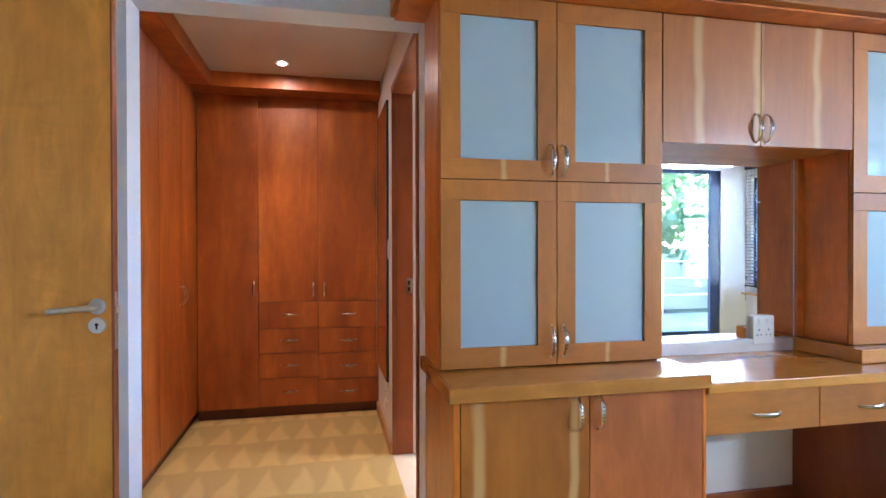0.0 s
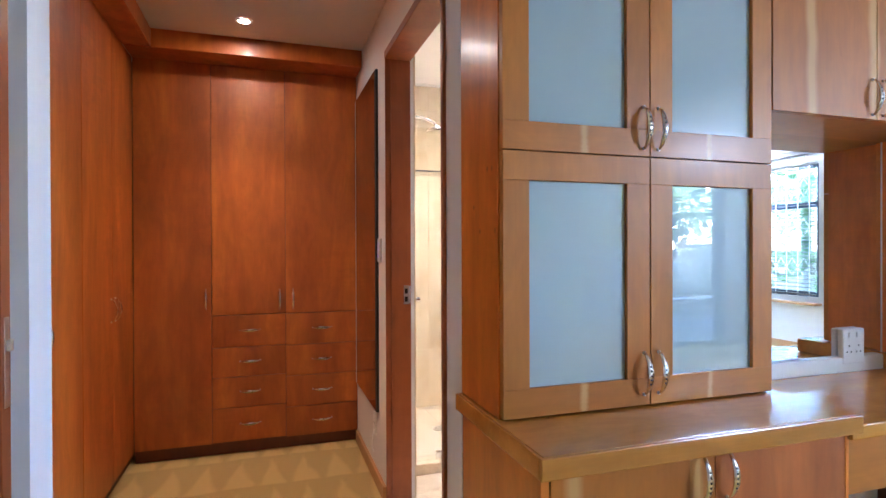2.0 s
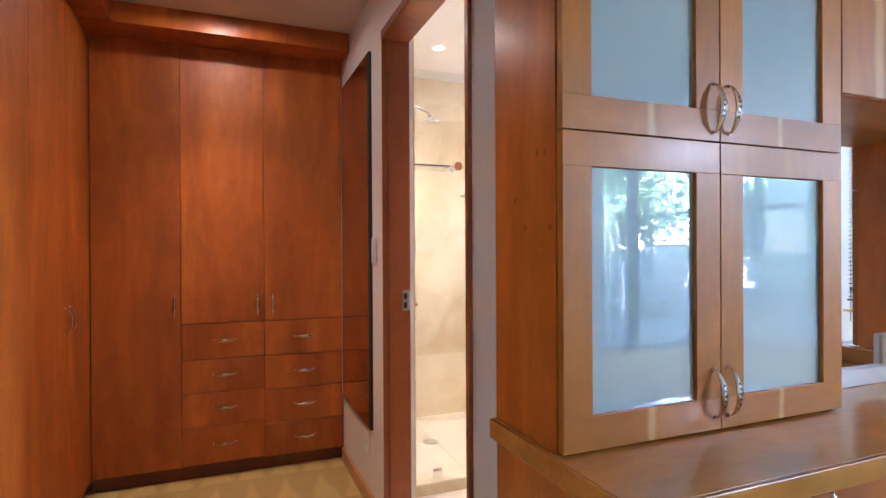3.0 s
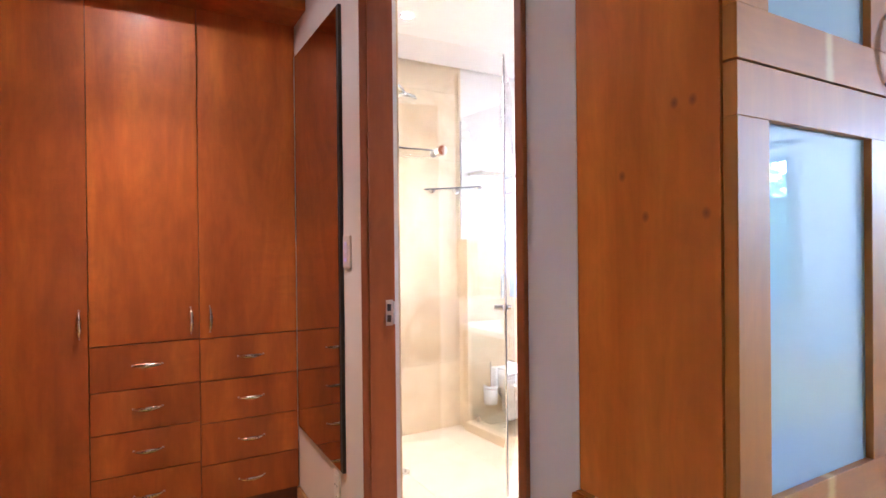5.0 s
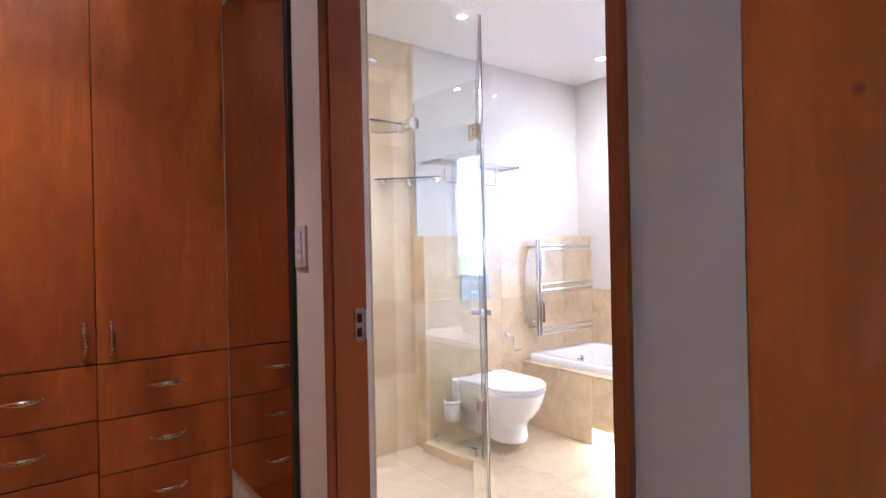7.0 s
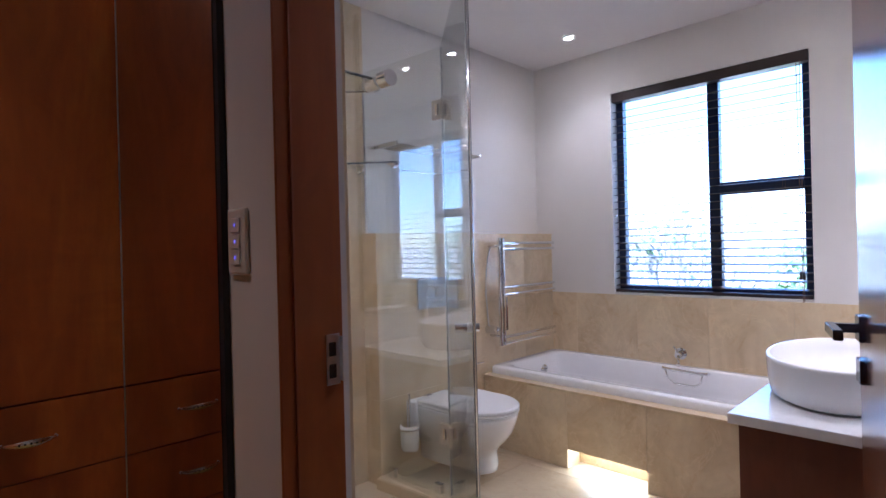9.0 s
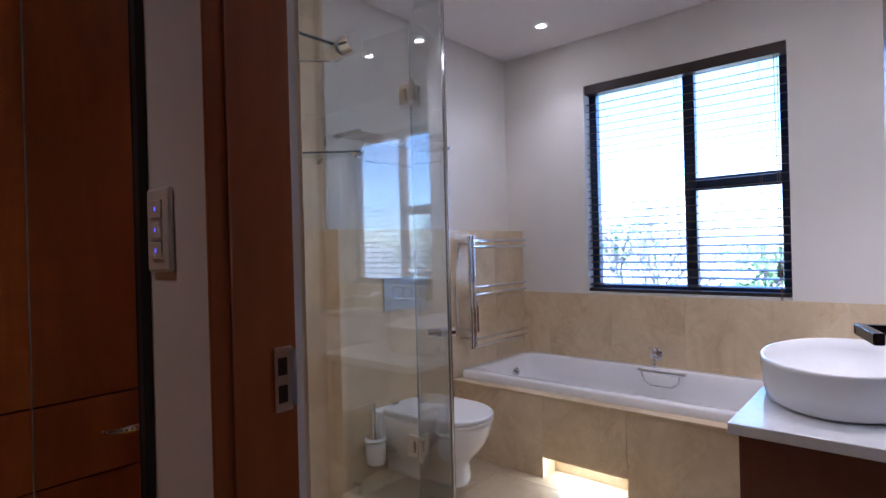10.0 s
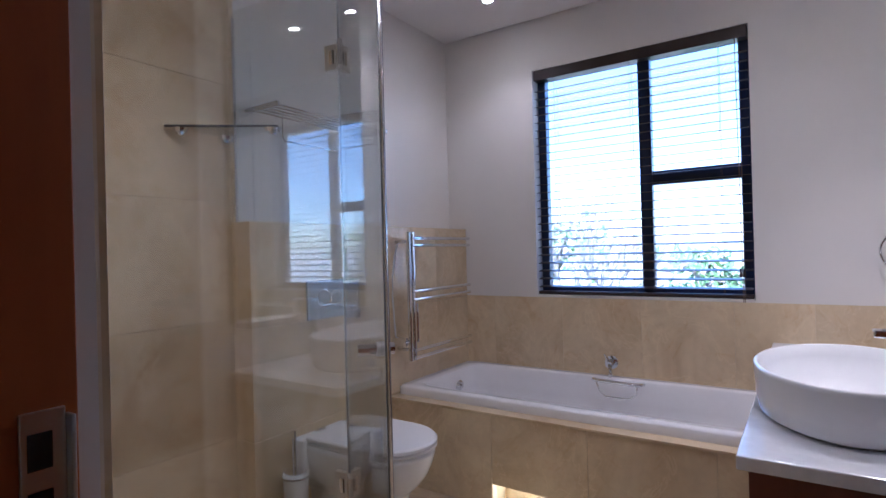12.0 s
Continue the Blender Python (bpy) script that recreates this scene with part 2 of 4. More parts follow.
# Bluish base colour paints in the window's reflection on the flush plate.
FLUSHMETAL = plain("flush_metal_blue_reflection", (0.50, 0.58, 0.66), 0.25, 0.15, 0.03)
CORD = plain("blind_cord", (0.16, 0.11, 0.08), 0.8)
VANITYWOOD = wood("vanity_cherry", (0.10, 0.022, 0.008), (0.14, 0.034, 0.011), (0.19, 0.05, 0.016))
LEAF = plain("leaf", (0.12, 0.21, 0.08), 0.5, speck=0.4)
BARK = plain("bark", (0.27, 0.24, 0.21), 0.9, speck=0.3)
GRASS = plain("lawn_ground", (0.07, 0.10, 0.035), 0.95, speck=0.35)
PAVE = plain("terrace_concrete", (0.32, 0.31, 0.29), 0.8, speck=0.12)
RENDERED = plain("rendered_wall", (0.50, 0.49, 0.47), 0.8, speck=0.06)


def frosted():
    k = Nodes("backed_frosted_glass", 0.55)
    a = k.noise(k.coords((1, 1, 1)), 1.5, 3)
    k.color(k.ramp(a, [(0.3, (0.36, 0.51, 0.62)), (0.7, (0.40, 0.55, 0.66))]))
    return k.coat(1.0, 0.0, 2.1).m


def thin_glass(name, tint):
    """Pane glass without refraction: a clear sheet with a gloss that grows at grazing angles."""
    m = bpy.data.materials.new(name)
    m.use_nodes = True
    t = m.node_tree
    t.nodes.remove(t.nodes["Principled BSDF"])
    out = t.nodes["Material Output"]
    tr, gl = t.nodes.new("ShaderNodeBsdfTransparent"), t.nodes.new("ShaderNodeBsdfGlossy")
    fr, mx = t.nodes.new("ShaderNodeLayerWeight"), t.nodes.new("ShaderNodeMixShader")
    pw, ad = t.nodes.new("ShaderNodeMath"), t.nodes.new("ShaderNodeMath")
    pw.operation, ad.operation = "POWER", "MULTIPLY_ADD"
    pw.inputs[1].default_value, ad.inputs[1].default_value, ad.inputs[2].default_value = 5.0, 0.90, 0.10
    tr.inputs[0].default_value = (*tint, 1)
    gl.inputs["Roughness"].default_value = 0.0
    fr.inputs["Blend"].default_value = 0.5
    t.links.new(fr.outputs["Facing"], pw.inputs[0])
    t.links.new(pw.outputs[0], ad.inputs[0])
    t.links.new(ad.outputs[0], mx.inputs[0])
    t.links.new(tr.outputs[0], mx.inputs[1])
    t.links.new(gl.outputs[0], mx.inputs[2])
    t.links.new(mx.outputs[0], out.inputs[0])
    return m


FROST = frosted()
GLASS = thin_glass("shower_glass", (0.975, 0.992, 0.988))
PANE = thin_glass("window_glass", (0.97, 0.99, 0.99))


def glow(name, color, strength):
    k = Nodes(name, 0.4)
    k.b.inputs["Emission Color"].default_value = (*color, 1)
    k.b.inputs["Emission Strength"].default_value = strength
    return k.m


LAMP = glow("lamp_face", (1, 0.85, 0.62), 30)
STRIP = glow("niche_lamp_face", (1, 1, 0.86), 1.4)
LED = glow("switch_led", (0.12, 0.1, 1.0), 0.12)
# Chrome lever set; its dark reflection is put into the base colour.
CHROME_DARK = plain("chrome_dark_reflection", (0.10, 0.11, 0.14), 0.2, 1.0)

# ---- builders ----


def part(name, bm, material, parent=None, label="", category="", group="", kind="", smooth=False):
    me = bpy.data.meshes.new(name)
    bmesh.ops.recalc_face_normals(bm, faces=bm.faces)
    if smooth:
        for f in bm.faces:
            f.smooth = True
    bm.to_mesh(me)
    bm.free()
    me.materials.append(material)
    ob = new(name, me)
    ob.parent = parent
    return tagged(ob, label, category, group, kind)


def thing(name, label, category, at=(0, 0, 0), group=""):
    """An Empty for a thing of several parts. Its parts are built in world places and keep them."""
    ob = new(name)
    ob.empty_display_size = 0.05
    return tagged(ob, label, category, group)


def add_box(bm, x0, x1, y0, y1, z0, z1, r=0.0, seg=2):
    b = bmesh.new()
    bmesh.ops.create_cube(b, size=1, matrix=Matrix.Translation(((x0 + x1) / 2, (y0 + y1) / 2, (z0 + z1) / 2)) @ Matrix.Diagonal((x1 - x0, y1 - y0, z1 - z0, 1)))
    if r:
        bmesh.ops.bevel(b, geom=b.edges[:], offset=r, segments=seg, profile=0.5, affect="EDGES")
    me = bpy.data.meshes.new("tmp")
    b.to_mesh(me)
    b.free()
    bm.from_mesh(me)
    bpy.data.meshes.remove(me)
    return bm


def bx(x0, x1, y0, y1, z0, z1, r=0.0, seg=2):
    return add_box(bmesh.new(), x0, x1, y0, y1, z0, z1, r, seg)


def wall(name, x0, x1, y0, y1, z0, z1, material, label=""):
    return part(name, bx(x0, x1, y0, y1, z0, z1), material, None, label, kind="structure")


def add_tube(bm, pts, r, seg=10, caps=True):
    """A round bar along a line of points; r may be one radius or one for each point."""
    pts = [Vector(p) for p in pts]
    rs = r if isinstance(r, (list, tuple)) else [r] * len(pts)
    rings = []
    up = Vector((0, 0, 1))
    for i, p in enumerate(pts):
        d = (pts[min(i + 1, len(pts) - 1)] - pts[max(i - 1, 0)]).normalized()
        side = d.cross(up)
        if side.length < 1e-3:
            side = d.cross(Vector((1, 0, 0)))
        side.normalize()
        top = side.cross(d)
        rings.append([bm.verts.new(p + (side * math.cos(a) + top * math.sin(a)) * rs[i]) for a in [2 * math.pi * j / seg for j in range(seg)]])
    for a, b in zip(rings, rings[1:]):
        for j in range(seg):
            bm.faces.new((a[j], a[(j + 1) % seg], b[(j + 1) % seg], b[j]))
    if caps:
        bm.faces.new(rings[0][::-1])
        bm.faces.new(rings[-1])
    return bm


def tube(pts, r, seg=10):
    return add_tube(bmesh.new(), pts, r, seg)


def add_loft(bm, rings, cap0=True, cap1=True):
    vs = [[bm.verts.new(p) for p in ring] for ring in rings]
    n = len(vs[0])
    for a, b in zip(vs, vs[1:]):
        for j in range(n):
            bm.faces.new((a[j], a[(j + 1) % n], b[(j + 1) % n], b[j]))
    if cap0:
        bm.faces.new(vs[0][::-1])
    if cap1:
        bm.faces.new(vs[-1])
    return bm


def oval(cx, cy, a, b, z, n=48, power=2.0):
    out = []
    for i in range(n):
        t = 2 * math.pi * i / n
        c, s = math.cos(t), math.sin(t)
        out.append((cx + a * math.copysign(abs(c) ** (2 / power), c), cy + b * math.copysign(abs(s) ** (2 / power), s), z))
    return out


def arc(n, a0, a1):
    return [a0 + (a1 - a0) * i / n for i in range(n + 1)]


def pull(parent, x, y, z, length=0.115, facing="-y", upright=True, name="handle", bulge=0.026, side=1):
    """A bow pull of brushed metal, its strap widest at the middle, with a row of small holes."""
    bm = bmesh.new()
    holes = bmesh.new()
    n = 12
    rings = []

    def place(u, w, out):
        """u along, w across, out from the door"""
        if facing == "-y":
            return (x + w, y - out, z + u) if upright else (x + u, y - out, z + w)
        return (x + out, y + w, z + u) if upright else (x + out, y + u, z + w)
    for i in range(n + 1):
        s = -1 + 2 * i / n
        u = s * length / 2
        out = bulge * (1 - s * s) ** 0.8 + 0.001
        half = 0.0026 + 0.0060 * (1 - abs(s) ** 1.6)
        lean = 0.0
        th = 0.0042
        rings.append([place(u, lean - half, out), place(u, lean + half, out), place(u, lean + half, out + th), place(u, lean - half, out + th)])
    add_loft(bm, rings)
    ob = part(name, bm, PULLSTEEL, parent, "perforated bow-shaped brushed metal handle", smooth=True)
    for j in range(-2, 3):
        s = j * 0.2
        u = s * length / 2
        out = bulge * (1 - s * s) ** 0.8 + 0.0054
        lean = 0.0
        a, b = Vector(place(u, lean, out)), Vector(place(u, lean, out + 0.0006))
        add_tube(holes, [a, b], 0.0026, 8)
    part("hole_row", holes, BLACK, ob)
    for e in (-1, 1):
        foot = bmesh.new()
        add_tube(foot, [place(e * length * 0.47, 0, -0.001), place(e * length * 0.47, 0, 0.006)], 0.004, 8)
        part("foot", foot, STEEL, ob)
    return ob


def downlight(x, y, z, group, label):
    t = thing("downlight", label, "downlight", group=group)
    bm = bmesh.new()
    r0, r1 = 0.024, 0.040
    add_loft(bm, [oval(x, y, r1, r1, z - 0.001, 32), oval(x, y, r1, r1, z - 0.006, 32), oval(x, y, r0, r0, z - 0.007, 32), oval(x, y, r0, r0, z - 0.001, 32)], False, False)
    part("trim_ring", bm, PLASTIC, t, "white round trim ring", smooth=True)
    bm = bmesh.new()
    add_loft(bm, [oval(x, y, r0 - 0.001, r0 - 0.001, z - 0.004, 24), oval(x, y, r0 - 0.001, r0 - 0.001, z - 0.001, 24)])
    part("lamp", bm, LAMP, t, "glowing warm halogen lamp")


# ---- large structure ----
# bedroom
wall("floor_bedroom", -1.7, 5.7, -2.4, 2.10, -0.1, 0, CARPET, "beige cut-pile carpet with vacuum marks")
wall("floor_closet", -1.6, 0.375, 2.10, 4.6, -0.1, 0, CARPET, "beige cut-pile carpet with vacuum marks")
wall("floor_bathroom", 0.375, 3.27, 2.10, 4.6, -0.1, -0.004, GROUT)
wall("ceiling_bedroom", -1.7, 5.7, -2.4, 2.10, 2.6, 2.7, CEIL, "smooth white bedroom ceiling")
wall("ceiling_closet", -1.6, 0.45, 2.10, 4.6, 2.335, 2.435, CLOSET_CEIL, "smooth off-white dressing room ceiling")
wall("ceiling_bathroom", 0.545, 3.106, 2.18, 4.436, 2.385, 2.405, CEIL, "smooth white bathroom ceiling with a shadow gap round its edge")
wall("ceiling_bathroom_slab", 0.45, 3.27, 2.10, 4.6, 2.405, 2.47, CEIL)
wall("wall_header", -0.672, 0.375, 2.03, 2.165, 2.075, 2.6, JAMB_SKYLIT, "white header over the dressing room opening")
wall("wall_bedroom_door_side", -1.6, -0.672, 2.03, 2.165, 0, 2.6, JAMB_SKYLIT)
wall("wall_behind_unit", 0.378, 5.6, 2.03, 2.165, 0, 2.6, WALL, "smooth white wall behind the desk unit")
wall("wall_west", -1.7, -1.6, -2.3, 2.165, 0, 2.6, WALL)
wall("wall_south", -1.7, 3.66, -2.4, -2.3, 0, 2.6, WALL)
wall("wall_south_end", 5.20, 5.7, -2.4, -2.3, 0, 2.6, WALL)
wall("wall_south_lintel", 3.66, 5.20, -2.4, -2.3, 2.2, 2.6, WALL)
for y0, y1 in ((-2.3, -2.22), (-0.95, -0.36), (0.62, 2.165)):
    wall("wall_east", 5.6, 5.7, y0, y1, 0, 2.6, WALL)
for y0, y1 in ((-2.22, -0.95), (-0.36, 0.62)):
    wall("wall_east_sill", 5.6, 5.7, y0, y1, 0, 0.62, WALL)
    wall("wall_east_lintel", 5.6, 5.7, y0, y1, 2.1, 2.6, WALL)
wall("ceiling_bulkhead", 3.06, 5.6, -2.3, 1.58, 2.36, 2.599, CEIL, "lowered white bedroom ceiling bulkhead by the sliding door")
# dressing room and bathroom
wall("wall_partition", 0.375, 0.508, 3.052, 4.45, 0, 2.404, WALL, "white plaster partition beside the bathroom door")
wall("wall_partition_lintel", 0.375, 0.508, 2.165, 3.052, 2.105, 2.404, WALL)
wall("wall_closet_back", -1.6, 0.375, 4.5, 4.6, 0, 2.335, WALL)
wall("wall_closet_west", -1.6, -1.5, 2.165, 4.5, 0, 2.335, WALL)
wall("wall_bath_back", 0.375, 3.27, 4.45, 4.6, 0, 2.404, ENAMEL, "white gloss painted back wall of the bathroom")
CISTERN = wall("wall_cistern", 1.59, 3.12, 4.336, 4.45, 0, 1.236, GROUT, "half-height tiled cistern wall behind the toilet")
WINWALL = wall("wall_bath_window", 3.12, 3.27, 2.165, 2.82, 0, 2.404, WALL, "white painted window wall")
wall("wall_bath_window_end", 3.12, 3.27, 3.875, 4.45, 0, 2.404, WALL)
SILLWALL = wall("wall_bath_window_sill", 3.12, 3.27, 2.82, 3.875, 0, 0.85, WALL)
wall("wall_bath_window_lintel", 3.12, 3.27, 2.82, 3.875, 2.105, 2.404, WALL)

# door lining of the bathroom
lining = thing("door_frame_1", "reddish cherry door lining with a steel strike plate", "door frame")
tagged(lining, kind="structure")
part("jamb", bx(0.371, 0.492, 3.045, 3.0515, 0, 2.105, 0.001), CHERRY_JAMB, lining, "reddish cherry far jamb")
part("jamb", bx(0.367, 0.492, 2.165, 2.19, 0, 2.105, 0.003), CHERRY_JAMB, lining)
part("head", bx(0.367, 0.492, 2.19, 3.045, 2.07, 2.105, 0.003), CHERRY_JAMB, lining)
part("door_stop", bx(0.396, 0.4, 3.0425, 3.045, 0, 2.07, 0.001), CHERRY_JAMB, lining)
sp = part("strike_plate", bx(0.457, 0.4835, 3.0425, 3.0455, 0.925, 1.013, 0.001), STEEL, lining, "brushed steel strike plate with two dark slots")
for z in (0.949, 0.987):
    part("slot", bx(0.461, 0.475, 3.0415, 3.0424, z - 0.012, z + 0.012), BLACK, sp)
part("lip", bx(0.4835, 0.4865, 3.034, 3.0455, 0.930, 1.008, 0.001), STEEL, sp)

# entry door, folded back against the wall
entry = part("door_1", bx(-1.50, -0.668, 1.87, 1.908, 0.01, 2.10, 0.001), DOORWOOD, None, "light brown veneered flush door standing open against the wall", kind="structure")
part("lipping", bx(-0.668, -0.662, 1.869, 1.909, 0.01, 2.10, 0.001), CHERRY_JAMB, entry, "reddish wood edge lipping")
part("latch_plate", bx(-0.6618, -0.6595, 1.879, 1.899, 0.87, 1.055, 0.0005), STEEL, entry, "steel lock faceplate")
part("latch", bx(-0.66, -0.650, 1.882, 1.896, 0.985, 1.01, 0.003), STEEL, entry)


def rose(parent, x, y, z, material, label):
    return part("rose", tube([(x, y, z), (x, y - 0.008, z)], [0.026, 0.0245], 28), material, parent, label, smooth=False)


h = rose(entry, -0.708, 1.87, 1.010, STEEL, "round brushed steel handle rose")
part("lever", add_tube(bmesh.new(), [(-0.708, 1.862, 1.010), (-0.708, 1.828, 1.010), (-0.712, 1.820, 1.010), (-0.722, 1.816, 1.010), (-0.80, 1.816, 1.004), (-0.828, 1.817, 1.003)], [0.010, 0.010, 0.010, 0.010, 0.009, 0.0085], 14), STEEL, h, "tapered brushed steel lever", smooth=True)
kr = rose(entry, -0.708, 1.87, 0.950, STEEL, "round steel key escutcheon")
part("keyhole", tube([(-0.708, 1.8618, 0.953), (-0.708, 1.8606, 0.953)], 0.0055, 12), BLACK, kr)
part("key_slot", bx(-0.7105, -0.7055, 1.8606, 1.8618, 0.938, 0.952), BLACK, kr)

# skirting boards
SK = dict(kind="structure", label="light wooden skirting board")
part("baseboard", bx(0.357, 0.375, 3.056, 3.89, 0, 0.07, 0.003), SKIRT, **SK)
part("baseboard", bx(1.262, 2.078, 2.012, 2.03, 0, 0.11, 0.003), CHERRY_JAMB, kind="structure", label="reddish cherry skirting board under the desk")
part("baseboard", bx(3.0, 5.6, 2.012, 2.03, 0, 0.09, 0.003), SKIRT, **SK)
part("baseboard", bx(5.582, 5.6, -2.3, 2.01, 0, 0.09, 0.003), SKIRT, **SK)
part("baseboard", bx(-1.6, 3.66, -2.3, -2.282, 0, 0.09, 0.003), SKIRT, **SK)

# ---- dressing room ----


def wardrobe_run():
    w = thing("wardrobe", "reddish cherry built-in wardrobe with three doors and eight drawers", "wardrobe")
    part("carcass", bx(-0.853, 0.373, 3.916, 4.5, 0.072, 2.237), CHERRY_DARK, w)
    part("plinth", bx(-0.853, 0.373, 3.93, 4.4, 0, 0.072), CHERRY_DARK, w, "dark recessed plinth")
    xs = (-0.852, -0.4565, -0.0525, 0.371)
    g = 0.0016
    d = part("door", bx(xs[0] + g, xs[1] - g, 3.897, 3.915, 0.075, 2.235, 0.001), CHERRY, w, "tall reddish cherry veneer door")
    pull(d, -0.487, 3.897, 0.900)
    d = part("door", bx(xs[1] + g, xs[2] - g, 3.897, 3.915, 0.808, 2.235, 0.001), CHERRY, w, "reddish cherry door above the drawers")
    pull(d, -0.086, 3.897, 0.888)
    d = part("door", bx(xs[2] + g, xs[3] - g, 3.897, 3.915, 0.806, 2.235, 0.001), CHERRY, w, "reddish cherry door above the drawers")
    pull(d, -0.010, 3.897, 0.888, side=-1)
    for x0, x1, zs, hx in ((xs[1], xs[2], (0.076, 0.272, 0.448, 0.620, 0.805), -0.252), (xs[2], xs[3], (0.070, 0.247, 0.431, 0.615, 0.803), 0.158)):
        for a, b in zip(zs, zs[1:]):
            f = part("drawer", bx(x0 + g, x1 - g, 3.897, 3.915, a + g, b - g, 0.001), CHERRY, w, "reddish cherry drawer front")
            pull(f, hx, 3.897, (a + b) / 2 + 0.004, upright=False)


def wardrobe_side():
    w = thing("wardrobe", "reddish cherry built-in wardrobe with tall plain doors along the side wall", "wardrobe")
    part("carcass", bx(-1.5, -0.872, 2.167, 4.5, 0.072, 2.237), CHERRY_DARK, w)
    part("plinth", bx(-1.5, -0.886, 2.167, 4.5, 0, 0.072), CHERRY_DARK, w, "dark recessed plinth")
    ys = (2.17, 2.61, 3.05, 3.49, 3.893)
    for i, (a, b) in enumerate(zip(ys, ys[1:])):
        d = part("door", bx(-0.871, -0.853, a + 0.0016, b - 0.0016, 0.075, 2.235, 0.001), CHERRY, w, "tall reddish cherry veneer door")
        pull(d, -0.853, b - 0.035 if i % 2 == 0 else a + 0.035, 0.900, facing="+x")


wardrobe_run()
wardrobe_side()
bh = thing("bulkhead", "reddish cherry bulkhead boards boxed under the ceiling above the wardrobes", "cornice")
part("front_board", bx(-0.724, 0.372, 3.70, 3.72, 2.238, 2.334, 0.001), CHERRY, bh)
part("underside_board", bx(-0.853, 0.372, 3.72, 4.4, 2.238, 2.256, 0.001), CHERRY, bh)
part("side_board", bx(-0.744, -0.724, 2.167, 3.70, 2.238, 2.334, 0.001), CHERRY, bh)
part("side_underside_board", bx(-1.4, -0.744, 2.167, 3.70, 2.238, 2.256, 0.001), CHERRY, bh)
downlight(-0.26, 3.46, 2.335, "", "round recessed halogen downlight in the dressing room ceiling")

wm = thing("wall_mirror", "tall frameless dark-edged mirror on the dressing room wall", "mirror")
part("backing", bx(0.362, 0.375, 3.236, 3.868, 0.367, 2.083, 0.001), BLACK, wm, "dark mirror backing edge")
part("mirror_pane", bx(0.3595, 0.362, 3.252, 3.860, 0.371, 2.079), MIRROR_DIM, wm, "tall mirror pane")
part("edge_strip", bx(0.358, 0.3618, 3.861, 3.866, 0.371, 2.079), STEEL, wm, "thin bright edge strip")

sw = thing("light_switch", "white triple light switch with small blue indicator lights", "light switch")
part("plate", bx(0.366, 0.375, 3.150, 3.222, 1.120, 1.238, 0.004), SWITCHWHITE, sw)
for z in (1.150, 1.179, 1.208):
    r = part("rocker", bx(0.3632, 0.3665, 3.168, 3.204, z - 0.0125, z + 0.0125, 0.001), SWITCHWHITE, sw)
    part("indicator", bx(0.3626, 0.3636, 3.184, 3.1875, z - 0.003, z + 0.003), LED, r, "tiny blue light")

so = thing("socket", "white wall socket above the skirting", "socket")
part("plate", bx(0.366, 0.375, 3.30, 3.36, 0.23, 0.345, 0.003), PLASTIC, so)
for y in (3.318, 3.342):
    part("pin_hole", tube([(0.3663, y, 0.29), (0.3655, y, 0.29)], 0.004, 10), BLACK, so)
part("switch_toggle", bx(0.363, 0.3665, 3.324, 3.336, 0.312, 0.328, 0.001), PLASTIC, so)
bm = bmesh.new()
add_tube(bm, [(0.362, 3.31, 0.26), (0.352, 3.308, 0.22), (0.350, 3.305, 0.17), (0.356, 3.30, 0.15)], 0.003, 6)
part("cord_loop", bm, PLASTIC, so, smooth=True)

# ---- desk unit in the bedroom ----


def glass_door(unit, x0, x1, z0, z1, hx, hz, y=1.745, w=0.070, side=1):
    g = 0.0015
    d = thing("door", "", "")
    d.parent = unit
    x0, x1, z0, z1 = x0 + g, x1 - g, z0 + g, z1 - g
    part("rail", bx(x0, x1, y, y + 0.02, z0, z0 + w, 0.001), UNIT_RAIL, d)
    part("rail", bx(x0, x1, y, y + 0.02, z1 - w, z1, 0.001), UNIT_FRAME, d)
    part("stile", bx(x0, x0 + w, y, y + 0.02, z0 + w, z1 - w, 0.001), UNIT_FRAME, d)
    part("stile", bx(x1 - w, x1, y, y + 0.02, z0 + w, z1 - w, 0.001), UNIT_FRAME, d)
    part("pane", bx(x0 + w - 0.003, x1 - w + 0.003, y + 0.011, y + 0.016, z0 + w - 0.003, z1 - w + 0.003), FROST, d, "blue-grey frosted glass pane")
    pull(d, hx, y, hz, side=side)
    return d


cab = thing("display_cabinet", "cherry wall cabinet with four framed frosted glass doors on the worktop", "cabinet")
part("side_panel", bx(0.378, 0.398, 1.767, 2.029, 0.776, 2.062, 0.001), UNIT_SIDE, cab, "knotty orange cherry side panel")
part("carcass", bx(0.398, 1.219, 1.768, 2.029, 0.776, 2.062), UNIT_FRAME, cab)
for x0, x1, hx, s in ((0.379, 0.8015, 0.780, 1), (0.8015, 1.2195, 0.826, -1)):
    glass_door(cab, x0, x1, 0.779, 1.428, hx, 0.853 + 0.01, side=s)
    glass_door(cab, x0, x1, 1.428, 2.062, hx, 1.503, side=s)

oh = thing("overhead_cabinet", "cherry overhead cabinet with two plain streaked doors over the mirror niche", "cabinet")
part("carcass", bx(1.2215, 2.081, 1.768, 2.029, 1.584, 2.062), UNIT_FLAT, oh)
for x0, x1, hx, s in ((1.2215, 1.646, 1.624, 1), (1.646, 2.081, 1.671, -1)):
    d = part("door", bx(x0 + 0.0015, x1 - 0.0015, 1.745, 1.765, 1.584, 2.0605, 0.001), UNIT, oh, "cherry door with pale sapwood streaks")
    pull(d, hx, 1.745, 1.652, side=s)

